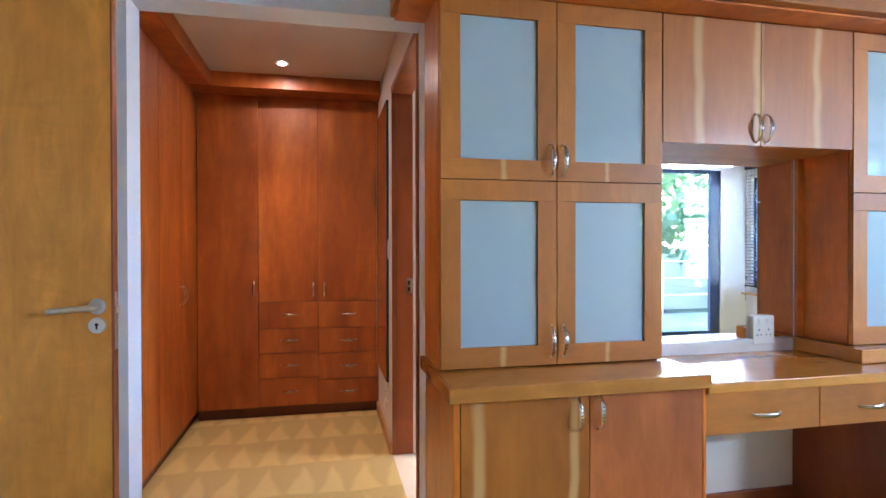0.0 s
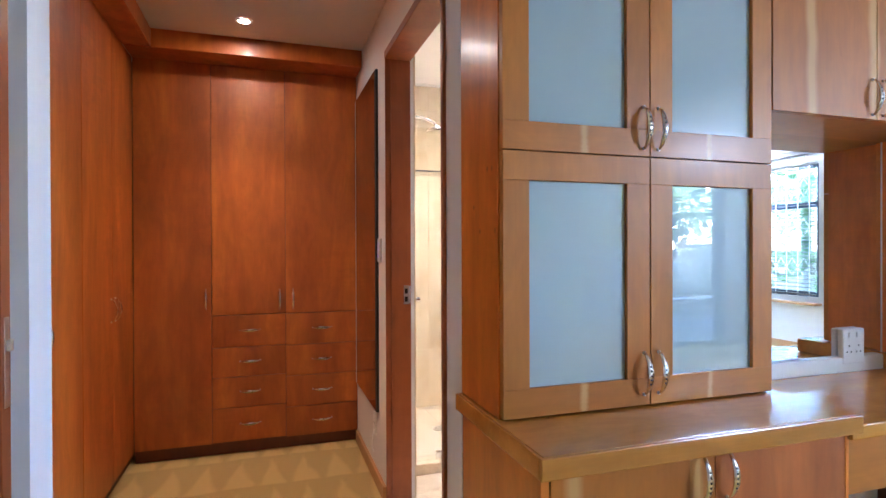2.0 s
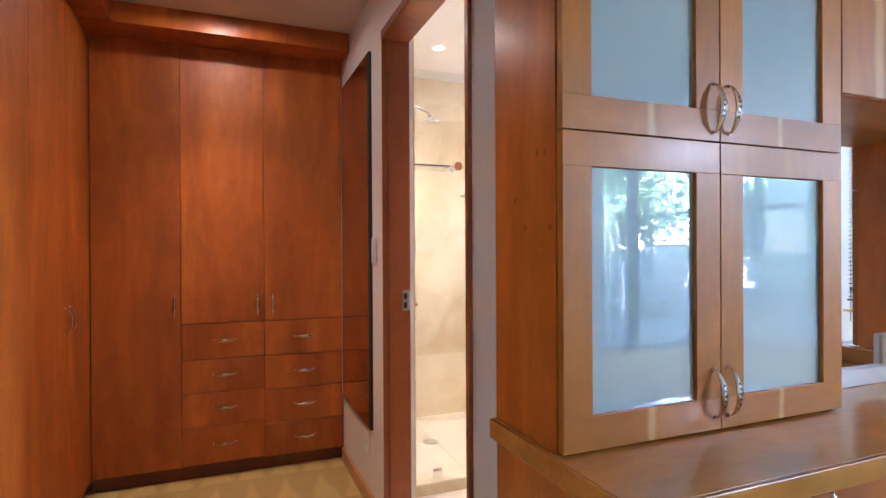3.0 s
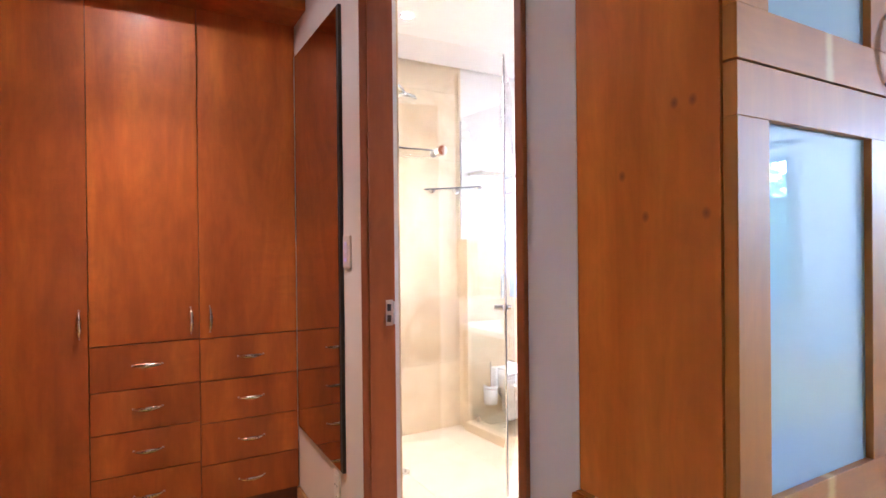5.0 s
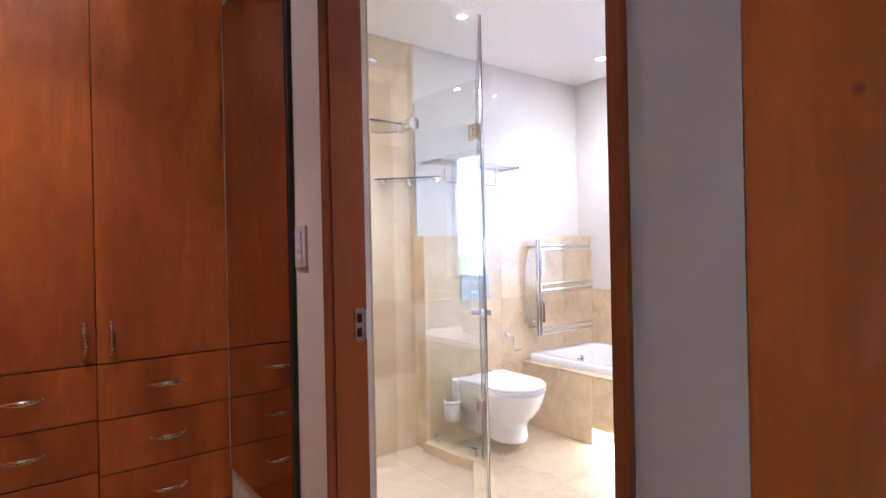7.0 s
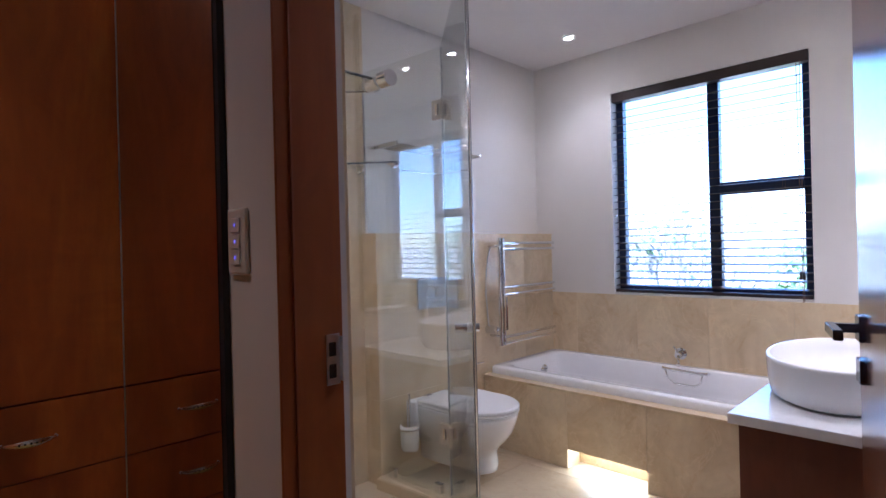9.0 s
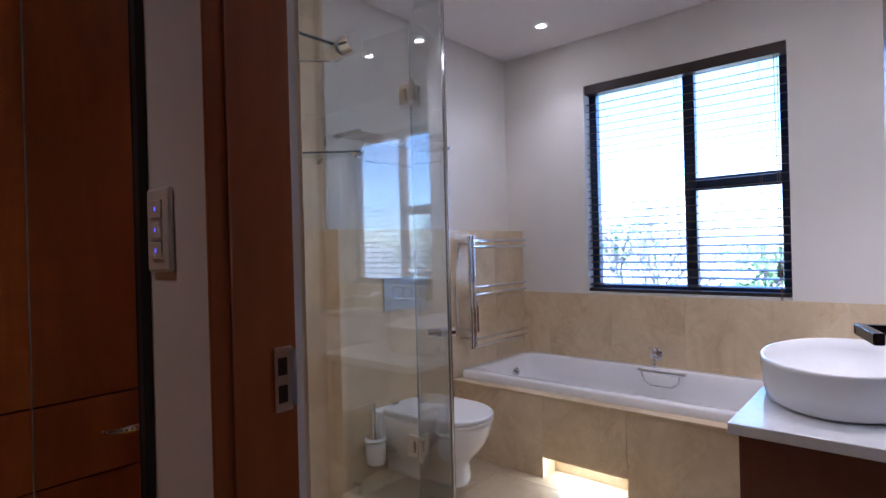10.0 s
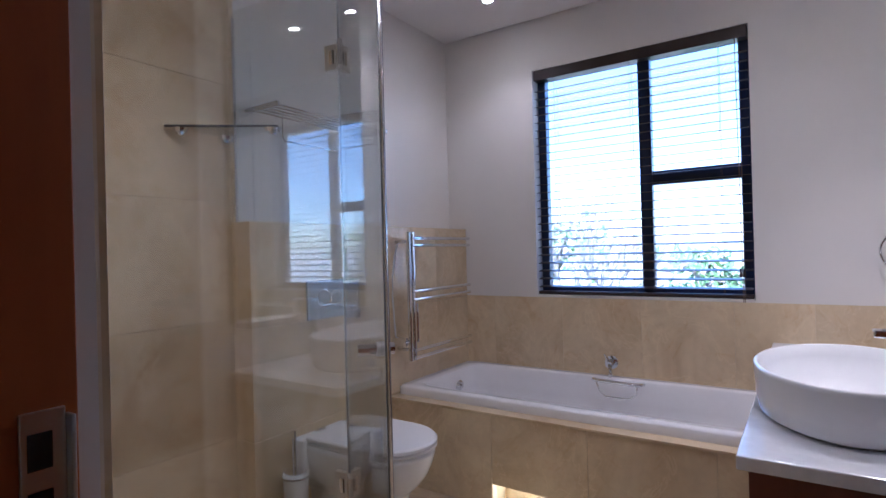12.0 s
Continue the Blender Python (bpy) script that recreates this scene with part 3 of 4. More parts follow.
rc = thing("display_cabinet", "cherry cabinet with framed frosted glass doors on a board", "cabinet")
part("side_panel", bx(2.083, 2.102, 1.767, 2.029, 0.794, 2.062, 0.001), UNIT_SIDE, rc)
part("carcass", bx(2.102, 2.92, 1.768, 2.029, 0.794, 2.062), UNIT_FRAME, rc)
for x0, x1, hx, s in ((2.084, 2.504, 2.48, 1), (2.504, 2.922, 2.528, -1)):
    glass_door(rc, x0, x1, 0.795, 1.412, hx, 0.87, side=s)
    glass_door(rc, x0, x1, 1.412, 2.062, hx, 1.50, side=s)
part("base_board", bx(2.034, 2.94, 1.665, 2.029, 0.7365, 0.793, 0.004), UNIT_TOP, rc, "thick cherry base board")

cr = part("cornice", bx(0.245, 3.02, 1.60, 2.029, 2.072, 2.150, 0.006), UNIT_FLAT, None, "long cherry cornice board crowning the wall cabinets", "cornice")
part("underside_strip", bx(0.262, 3.0, 1.635, 2.029, 2.0625, 2.0715, 0.002), UNIT_SIDE, cr)

wt = thing("worktop", "glossy cherry worktop with solid edge lippings over the base cabinet", "worktop")
part("board", bx(0.3685, 1.25, 1.5255, 2.029, 0.730, 0.775, 0.001), UNIT_TOP, wt)
part("front_lipping", bx(0.358, 1.25, 1.515, 1.525, 0.729, 0.775, 0.003), UNIT_LIP, wt, "rounded solid cherry front lipping")
part("end_lipping", bx(0.358, 0.368, 1.5255, 2.029, 0.729, 0.775, 0.003), UNIT_LIP, wt)

bc = thing("base_cabinet", "cherry base cabinet with two plain doors under the worktop", "cabinet")
part("carcass", bx(0.400, 1.250, 1.581, 2.029, 0.09, 0.728), UNIT_FRAME, bc)
part("side_panel", bx(0.380, 0.400, 1.560, 2.029, 0, 0.728, 0.001), UNIT_SIDE, bc, "orange cherry side panel")
part("side_panel", bx(1.250, 1.262, 1.560, 2.029, 0, 0.728, 0.001), UNIT_SIDE, bc)
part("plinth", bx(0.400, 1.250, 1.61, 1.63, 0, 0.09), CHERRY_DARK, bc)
for x0, x1, hx, s in ((0.402, 0.832, 0.790, 1), (0.832, 1.249, 0.866, -1)):
    d = part("door", bx(x0 + 0.0015, x1 - 0.0015, 1.560, 1.580, 0.09, 0.724, 0.001), UNIT if s > 0 else UNIT_ROSE, bc, "cherry door with pale sapwood streaks" if s > 0 else "rosy brown cherry door")
    pull(d, hx, 1.560, 0.663, side=s)

dk = thing("desk", "cherry built-in desk with two shallow drawers over a knee space", "desk")
part("desktop", bx(1.2635, 3.0, 1.550, 2.029, 0.697, 0.735, 0.004), UNIT_TOP, dk, "glossy cherry desktop")
part("drawer_box", bx(1.264, 2.17, 1.592, 1.95, 0.56, 0.696), UNIT_FRAME, dk)
for x0, x1 in ((1.264, 1.738), (1.738, 2.17)):
    d = part("drawer", bx(x0 + 0.0015, x1 - 0.0015, 1.571, 1.591, 0.548, 0.694, 0.001), UNIT_FLAT, dk, "cherry drawer front")
    pull(d, (x0 + x1) / 2 + 0.01, 1.571, 0.613, upright=False, length=0.12)
part("side_panel", bx(2.08, 2.11, 1.60, 2.029, 0, 0.559, 0.001), CHERRY_JAMB, dk, "dark reddish cherry knee-space panel")
part("pedestal", bx(2.172, 2.98, 1.571, 2.029, 0, 0.696, 0.001), UNIT_FRAME, dk)

nm = thing("desk_mirror", "mirror panel lining the back of the desk niche", "mirror")
part("mirror_pane", bx(1.222, 2.048, 1.995, 1.999, 0.792, 1.583), MIRROR, nm)
part("edge_strip", bx(2.048, 2.052, 1.993, 2.0, 0.792, 1.583), STEEL, nm)
part("backing", bx(1.222, 2.048, 2.0, 2.029, 0.736, 1.583), PLASTIC, nm)
part("filler", bx(2.052, 2.0825, 1.975, 2.0, 0.794, 1.583, 0.001), UNIT_SIDE, nm, "narrow cherry filler strip")
part("upstand", bx(1.222, 2.030, 1.975, 1.9995, 0.7355, 0.790, 0.002), PLASTIC, nm, "white upstand along the back of the desk")
so = thing("socket", "white double socket standing on the upstand behind the desk", "socket")
bm = bmesh.new()
add_box(bm, 1.818, 1.928, 1.972, 1.9945, 0.765, 0.893, 0.006, 3)
part("plate", bm, PLASTIC, so)
for x in (1.848, 1.896):
    for dx, dz, r in ((0, 0.016, 0.0036), (-0.010, -0.006, 0.0032), (0.010, -0.006, 0.0032)):
        part("pin_hole", tube([(x + dx, 1.9725, 0.815 + dz), (x + dx, 1.9712, 0.815 + dz)], r, 8), BLACK, so)
for x in (1.853, 1.893):
    part("rocker", bx(x - 0.009, x + 0.009, 1.968, 1.973, 0.862, 0.880, 0.001), PLASTIC, so)

# ---- bathroom ----
KERB = [(0.518, 3.330), (1.165, 3.330), (1.648, 3.915), (1.610, 4.336)]


def offset_line(pts, d):
    out = []
    for i, p in enumerate(pts):
        ns = []
        for a, b in ((i - 1, i), (i, i + 1)):
            if 0 <= a and b < len(pts):
                v = Vector((pts[b][0] - pts[a][0], pts[b][1] - pts[a][1])).normalized()
                ns.append(Vector((-v.y, v.x)))
        n = sum(ns, Vector((0, 0))) / len(ns)
        n = n / max(n.dot(ns[0]), 0.3)
        out.append((p[0] + n.x * d, p[1] + n.y * d))
    return out


def kerb():
    bm = bmesh.new()
    a, b = offset_line(KERB, 0.055), offset_line(KERB, -0.045)
    rings = []
    for (ax, ay), (bx_, by) in zip(a, b):
        rings.append([(ax, ay, -0.004), (ax, ay, 0.055), (bx_, by, 0.055), (bx_, by, -0.004)])
    add_loft(bm, rings)
    bmesh.ops.bevel(bm, geom=[e for e in bm.edges if all(v.co.z > 0.05 for v in e.verts)], offset=0.004, segments=2, affect="EDGES")
    return part("shower_kerb", bm, TILE, None, "cream marble kerb round the shower floor", "kerb")


kerb()


def sheet(p0, p1, z0, z1, th=0.008):
    v = Vector((p1[0] - p0[0], p1[1] - p0[1]))
    n = Vector((-v.y, v.x)).normalized() * th / 2
    bm = bmesh.new()
    ring = lambda z: [(p0[0] + n.x, p0[1] + n.y, z), (p1[0] + n.x, p1[1] + n.y, z), (p1[0] - n.x, p1[1] - n.y, z), (p0[0] - n.x, p0[1] - n.y, z)]
    return add_loft(bm, [ring(z0), ring(z1)])


def shower_screen():
    s = thing("shower_screen", "frameless clear glass shower screen with a hinged door and chrome fittings", "shower screen")
    part("front_pane", sheet((0.519, 3.330), (1.158, 3.330), 0.057, 2.06), GLASS, s, "fixed clear glass pane")
    door = part("glass_door", sheet((1.171, 3.340), (1.645, 3.909), 0.066, 2.055), GLASS, s, "hinged clear glass door")
    side = part("side_pane", sheet((1.650, 3.919), (1.613, 4.334), 0.057, 2.05), GLASS, s, "fixed clear glass pane")
    part("upper_pane", sheet((1.613, 4.337), (1.608, 4.440), 1.240, 2.05), GLASS, s)
    part("edge_seal", tube([(1.168, 3.333, 0.06), (1.168, 3.333, 2.06)], 0.0055, 10), RUBBER, s, "dark vertical door seal", smooth=True)
    part("edge_strip", tube([(1.159, 3.324, 0.06), (1.159, 3.324, 2.06)], 0.0028, 8), CHROME, s, smooth=True)
    part("hinge_seal", tube([(1.648, 3.914, 0.066), (1.648, 3.914, 2.05)], 0.0055, 8), SEALCLEAR, s, "greyish translucent hinge-side seal", smooth=True)
    part("wall_channel", bx(1.600, 1.612, 4.430, 4.4425, 1.24, 2.03, 0.001), CHROME, s, "slim chrome wall channel")
    d = Vector((1.645 - 1.171, 3.909 - 3.340, 0)).normalized()
    n = Vector((d.y, -d.x, 0))
    k0 = Vector((1.199, 3.380, 0.908))
    part("knob", tube([k0 - n * 0.048, k0 + n * 0.030], 0.0125, 18), CHROME, door, "chrome cylinder door knob", smooth=False)
    part("knob_collar", tube([k0 - n * 0.008, k0 + n * 0.008], 0.015, 18), STEEL, door)
    for z in (1.775, 0.334):
        piv = Vector((1.648, 3.914, z))
        for sgn in (-1, 1):
            dirv = -d if sgn < 0 else Vector((1.613 - 1.650, 4.334 - 3.919, 0)).normalized()
            nn = Vector((-dirv.y, dirv.x, 0))
            wide = 0.052 if sgn < 0 else 0.056

            def plate(u0, u1, v0, v1, o0, o1):
                ring = lambda o: [tuple(piv + dirv * u + Vector((0, 0, v)) + nn * o) for u, v in ((u0, v0), (u1, v0), (u1, v1), (u0, v1))]
                bm = add_loft(bmesh.new(), [ring(o0), ring(o1)])
                bmesh.ops.bevel(bm, geom=bm.edges[:], offset=0.001, segments=1, affect="EDGES")
                return bm
            hg = part("hinge", plate(0.006, wide, -0.043, 0.043, -0.010, 0.010), STEEL, side if sgn > 0 else door, "chunky satin metal glass hinge")
            for o in (-1, 1):
                part("clamp_plate", plate(0.022, 0.036, -0.024, 0.024, o * 0.0104, o * 0.0128), CHROME, hg)
                part("slot", plate(0.016, 0.020, -0.024, 0.024, o * 0.0104, o * 0.0112), BLACK, hg)
        part("hinge_pin", tube([piv - Vector((0, 0, 0.046)), piv + Vector((0, 0, 0.046))], 0.0085, 12), CHROME, side)
    for p in ((1.617, 4.28), (1.644, 3.99)):
        part("clamp", bx(p[0] - 0.014, p[0] + 0.014, p[1] - 0.022, p[1] + 0.022, 0.0555, 0.10, 0.003), CHROME, s, "small chrome glass clamp")
    part("clamp", bx(0.70, 0.745, 3.317, 3.343, 0.0555, 0.10, 0.003), CHROME, s, "small chrome glass clamp")


shower_screen()

bar = thing("shower_ledge", "narrow clear glass ledge with a round chrome clamp", "shelf")
bm = bmesh.new()
ring = lambda z: [(0.5185, 3.345, z), (0.850, 3.345, z), (0.875, 3.405, z), (0.800, 3.480, z), (0.5185, 3.480, z)]
add_loft(bm, [ring(1.590), ring(1.598)])
part("shelf_pane", bm, GLASS, bar, "clear glass ledge pane")
part("rear_rod", tube([(0.5185, 3.483, 1.594), (0.80, 3.483, 1.594), (0.873, 3.41, 1.594)], 0.0028, 8), CHROME, bar, smooth=True)
part("front_rod", tube([(0.5185, 3.348, 1.6015), (0.83, 3.348, 1.6015)], 0.0038, 8), RUBBER, bar, "dark green glass edge", smooth=True)
part("clamp_body", tube([(0.825, 3.3245, 1.594), (0.825, 3.290, 1.594)], 0.021, 24), CHROME, bar, "round chrome clamp cap")
part("clamp_body", tube([(0.825, 3.336, 1.594), (0.830, 3.385, 1.590)], [0.018, 0.014], 20), STEEL, bar, "round metal clamp stub")
part("flange", tube([(0.519, 3.44, 1.583), (0.560, 3.44, 1.583)], 0.015, 18), CHROME, bar)

sh = thing("overhead_shower", "chrome overhead shower rose on a bent wall arm", "shower")
part("arm", tube([(0.5178, 3.60, 1.93), (0.60, 3.60, 1.945), (0.70, 3.57, 1.94), (0.76, 3.55, 1.91), (0.775, 3.545, 1.885)], 0.009, 12), CHROME, sh, smooth=True)
bm = bmesh.new()
add_loft(bm, [oval(0.775, 3.545, 0.012, 0.012, 1.89, 24), oval(0.775, 3.545, 0.05, 0.05, 1.872, 24), oval(0.775, 3.545, 0.055, 0.055, 1.862, 24), oval(0.775, 3.545, 0.048, 0.048, 1.856, 24)])
part("rose", bm, CHROME, sh, smooth=True)
part("flange", tube([(0.5178, 3.60, 1.93), (0.538, 3.60, 1.93)], 0.028, 20), CHROME, sh)

kn = thing("robe_hook", "small chrome robe knob on the wall beside the shower", "hook")
part("stem", tube([(0.5178, 3.25, 0.925), (0.575, 3.25, 0.925)], 0.006, 10), CHROME, kn, smooth=True)
part("knob", tube([(0.575, 3.25, 0.925), (0.59, 3.25, 0.925)], 0.012, 16), CHROME, kn)

gs = thing("shower_shelf", "slim corner glass shelf on three round chrome brackets", "shelf")
bm = bmesh.new()
ring = lambda z: [(1.335, 4.432, z), (1.575, 4.150, z), (1.600, 4.150, z), (1.600, 4.432, z)]
add_loft(bm, [ring(1.560), ring(1.567)])
part("shelf_pane", bm, GLASS, gs, "clear glass shelf pane")
part("front_rod", tube([(1.330, 4.430, 1.564), (1.575, 4.147, 1.564)], 0.0045, 8), RUBBER, gs, "dark polished shelf edge", smooth=True)
for x, y in ((1.375, 4.415), (1.555, 4.418), (1.575, 4.175)):
    b_ = part("bracket", tube([(x, y, 1.5595), (x, y, 1.546)], [0.030, 0.024], 24), CHROME, gs, "round chrome shelf bracket")
    part("stud", tube([(x, y, 1.546), (x, y, 1.538)], 0.012, 12), CHROME, b_)

rk = thing("towel_shelf", "chrome wall-hung towel shelf with parallel rods and a lower bar", "towel rack")
for y in (4.25, 4.285, 4.32, 4.355, 4.39):
    part("rod", tube([(1.66, y, 1.676), (2.27, y, 1.676)], 0.0045, 8), CHROME, rk, smooth=True)
for x in (1.655, 2.275):
    part("end_plate", bx(x - 0.005, x + 0.005, 4.235, 4.449, 1.666, 1.688, 0.002), CHROME, rk)
    part("wall_stub", tube([(x, 4.449, 1.677), (x, 4.40, 1.677)], [0.020, 0.013], 16), CHROME, rk)
for x in (1.745, 2.155):
    part("drop", tube([(x, 4.325, 1.672), (x, 4.325, 1.575), (x + (0.012 if x < 2 else -0.012), 4.325, 1.563)], 0.0035, 8), CHROME, rk, smooth=True)
part("lower_bar", tube([(1.757, 4.325, 1.562), (2.143, 4.325, 1.562)], 0.004, 8), CHROME, rk, smooth=True)

dr = thing("shower_drain", "round perforated steel drain cover in the shower floor", "drain")
part("cover", tube([(0.92, 3.95, 0.001), (0.92, 3.95, 0.004)], 0.05, 32), STEEL, dr)
for i in range(8):
    a = i * math.pi / 4
    part("slot", tube([(0.92 + 0.028 * math.cos(a), 3.95 + 0.028 * math.sin(a), 0.004), (0.92 + 0.028 * math.cos(a), 3.95 + 0.028 * math.sin(a), 0.0046)], 0.006, 8), BLACK, dr)


def toilet():
    t = thing("toilet", "white wall-hung ceramic toilet with its lid closed", "toilet")
    cx, back = 1.948, 4.332
    n = 40

    def outline(front, half, z, yb=back):
        """A D shape: straight sides at the wall, round at the front."""
        ring = []
        straight = yb - (front + half * 1.15)
        for i in range(n):
            a = math.pi + math.pi * i / (n - 1)
            ring.append((cx + half * math.cos(a), front + half * 1.15 + half * 1.15 * math.sin(a), z))
        ring.append((cx + half, yb - straight * 0.4, z))
        ring.append((cx + half, yb, z))
        ring.append((cx - half, yb, z))
        ring.append((cx - half, yb - straight * 0.4, z))
        return ring
    bm = bmesh.new()
    add_loft(bm, [outline(3.935, 0.082, 0.068), outline(3.920, 0.092, 0.074), outline(3.915, 0.096, 0.10), outline(3.922, 0.096, 0.145), outline(3.922, 0.101, 0.168), outline(3.900, 0.122, 0.195), outline(3.868, 0.145, 0.225), outline(3.838, 0.163, 0.265), outline(3.818, 0.172, 0.31), outline(3.808, 0.176, 0.345), outline(3.806, 0.177, 0.368)])
    part("bowl", bm, CERAMIC, t, "white glazed ceramic bowl", smooth=True)
    for nm_, z0, z1, fr in (("seat", 0.368, 0.380, 3.798), ("lid", 0.382, 0.402, 3.796)):
        bm = bmesh.new()
        add_loft(bm, [outline(fr + 0.004, 0.173, z0, 4.262), outline(fr, 0.177, z0 + 0.003, 4.265), outline(fr, 0.177, z1 - 0.006, 4.265), outline(fr + 0.008, 0.170, z1, 4.26)])
        part(nm_, bm, PLASTIC if nm_ == "seat" else CERAMIC, t, "white closed %s" % nm_, smooth=False)
    part("rear_deck", bx(cx - 0.192, cx + 0.185, 4.262, 4.3315, 0.26, 0.388, 0.008, 3), CERAMIC, t, "flat white ceramic rear deck")
    for dx in (-0.08, 0.08):
        part("seat_hinge", tube([(cx + dx - 0.02, 4.285, 0.396), (cx + dx + 0.02, 4.285, 0.396)], 0.011, 12), CHROME, t, smooth=True)


toilet()
fp = part("flush_plate", bx(1.847, 2.075, 4.318, 4.3275, 0.842, 1.003, 0.003), FLUSHMETAL, None, "satin metal dual flush plate with two round buttons", "flush plate")
for x, r in ((1.937, 0.036), (2.004, 0.030)):
    ring = bmesh.new()
    pts = [(x + r * math.cos(a), 4.3172, 0.926 + r * math.sin(a)) for a in arc(28, 0, 2 * math.pi)]
    add_tube(ring, pts, 0.0022, 6)
    part("button_ring", ring, CHROME, fp, "round button rim", smooth=True)

ph = thing("paper_holder", "small chrome toilet paper holder on the tiled wall", "toilet paper holder")
part("flange", tube([(2.225, 4.329, 0.600), (2.225, 4.317, 0.600)], 0.020, 18), CHROME, ph)
part("arm", tube([(2.225, 4.318, 0.592), (2.225, 4.27, 0.592), (2.222, 4.262, 0.586), (2.222, 4.262, 0.51), (2.225, 4.262, 0.505), (2.29, 4.262, 0.505)], 0.005, 8), CHROME, ph, smooth=True)

tb = thing("toilet_brush", "white toilet brush pot in a chrome wall ring", "toilet brush")
bm = bmesh.new()
add_loft(bm, [oval(1.715, 4.262, 0.038, 0.038, 0.165, 24), oval(1.715, 4.262, 0.044, 0.044, 0.175, 24), oval(1.715, 4.262, 0.048, 0.048, 0.285, 24), oval(1.715, 4.262, 0.043, 0.043, 0.285, 24), oval(1.715, 4.262, 0.040, 0.040, 0.18, 24)])
part("pot", bm, PLASTIC, tb, smooth=True)
part("ring", add_tube(bmesh.new(), [(1.715 + 0.051 * math.cos(a), 4.262 + 0.051 * math.sin(a), 0.272) for a in arc(24, 0, 2 * math.pi)], 0.004, 6), CHROME, tb, smooth=True)
part("arm", tube([(1.715, 4.312, 0.272), (1.715, 4.330, 0.272)], 0.008, 10), CHROME, tb)
part("brush_handle", tube([(1.715, 4.262, 0.19), (1.715, 4.262, 0.44)], 0.005, 10), CHROME, tb, smooth=True)
part("brush_collar", tube([(1.715, 4.262, 0.284), (1.715, 4.262, 0.290)], 0.041, 20), CHROME, tb)


def towel_rail():
    t = thing("heated_towel_rail", "chrome ladder heated towel rail with paired bars", "towel rail")
    for x in (2.447, 2.477):
        part("post", tube([(x, 4.255, 0.575), (x, 4.255, 1.212)], 0.0125, 16), CHROME, t, "vertical chrome post", smooth=False)
    for z in (1.181, 1.145, 0.918, 0.876, 0.625, 0.588):
        part("bar", tube([(2.46, 4.243, z), (3.0, 4.243, z)], 0.0085, 12), CHROME, t, smooth=False)
    for z in (1.164, 0.632):
        part("bracket", tube([(2.44, 4.332, z), (2.44, 4.27, z), (2.455, 4.257, z), (2.468, 4.255, z)], 0.009, 10), CHROME, t, smooth=True)
    part("valve", tube([(2.415, 4.332, 0.672), (2.415, 4.262, 0.672)], [0.027, 0.022], 20), CHROME, t, "round chrome valve")
    part("element", tube([(2.508, 4.262, 0.66), (2.508, 4.262, 0.86)], 0.012, 10), CHROME, t)
    part("valve_stem", tube([(2.415, 4.268, 0.672), (2.458, 4.258, 0.672)], 0.009, 10), CHROME, t)
    part("cable", tube([(2.445, 4.326, 1.150), (2.420, 4.322, 1.10), (2.398, 4.320, 1.0), (2.392, 4.320, 0.9), (2.400, 4.320, 0.80), (2.412, 4.322, 0.70)], 0.0045, 8), PLASTIC, t, "white supply cable hanging down the wall", smooth=True)


towel_rail()


def bathtub():
    b = thing("bathtub", "white built-in bathtub with a chrome grab handle", "bathtub")
    x0, x1, y0, y1 = 2.425, 3.110, 2.625, 4.328
    cx, cy, hx, hy = (x0 + x1) / 2, (y0 + y1) / 2, (x1 - x0) / 2, (y1 - y0) / 2
    bm = bmesh.new()
    rings = [oval(cx, cy, hx, hy, 0.4115, 64, 40), oval(cx, cy, hx, hy, 0.444, 64, 40), oval(cx, cy, hx - 0.006, hy - 0.006, 0.453, 64, 30),
             oval(cx, cy, hx - 0.058, hy - 0.062, 0.453, 64, 11), oval(cx, cy, hx - 0.066, hy - 0.072, 0.445, 64, 9),
             oval(cx, cy + 0.02, hx - 0.080, hy - 0.11, 0.34, 64, 7), oval(cx, cy + 0.05, hx - 0.105, hy - 0.19, 0.14, 64, 6), oval(cx, cy + 0.06, hx - 0.15, hy - 0.25, 0.075, 64, 5), oval(cx, cy + 0.06, 0.06, 0.3, 0.07, 64, 4)]
    add_loft(bm, rings, False, True)
    part("tub", bm, ACRYLIC, b, "white acrylic tub", smooth=True)
    part("overflow", tube([(2.845, 4.236, 0.372), (2.845, 4.222, 0.368)], [0.030, 0.026], 24), CHROME, b, "round chrome overflow cover")
    part("overflow_knob", tube([(2.845, 4.224, 0.368), (2.845, 4.212, 0.366)], 0.010, 14), CHROME, b)
    hd = part("grab_handle", tube([(3.046, 3.54, 0.442), (3.015, 3.537, 0.446), (2.997, 3.520, 0.447), (2.990, 3.42, 0.446), (2.990, 3.32, 0.444), (3.008, 3.300, 0.442), (3.042, 3.297, 0.438)], 0.0085, 12), CHROME, b, "chrome grab handle", smooth=True)
    part("handle_loop", tube([(2.996, 3.515, 0.440), (3.002, 3.505, 0.395), (3.006, 3.475, 0.368), (3.006, 3.36, 0.368), (3.004, 3.325, 0.392), (2.998, 3.315, 0.436)], 0.004, 10), CHROME, hd, smooth=True)


bathtub()
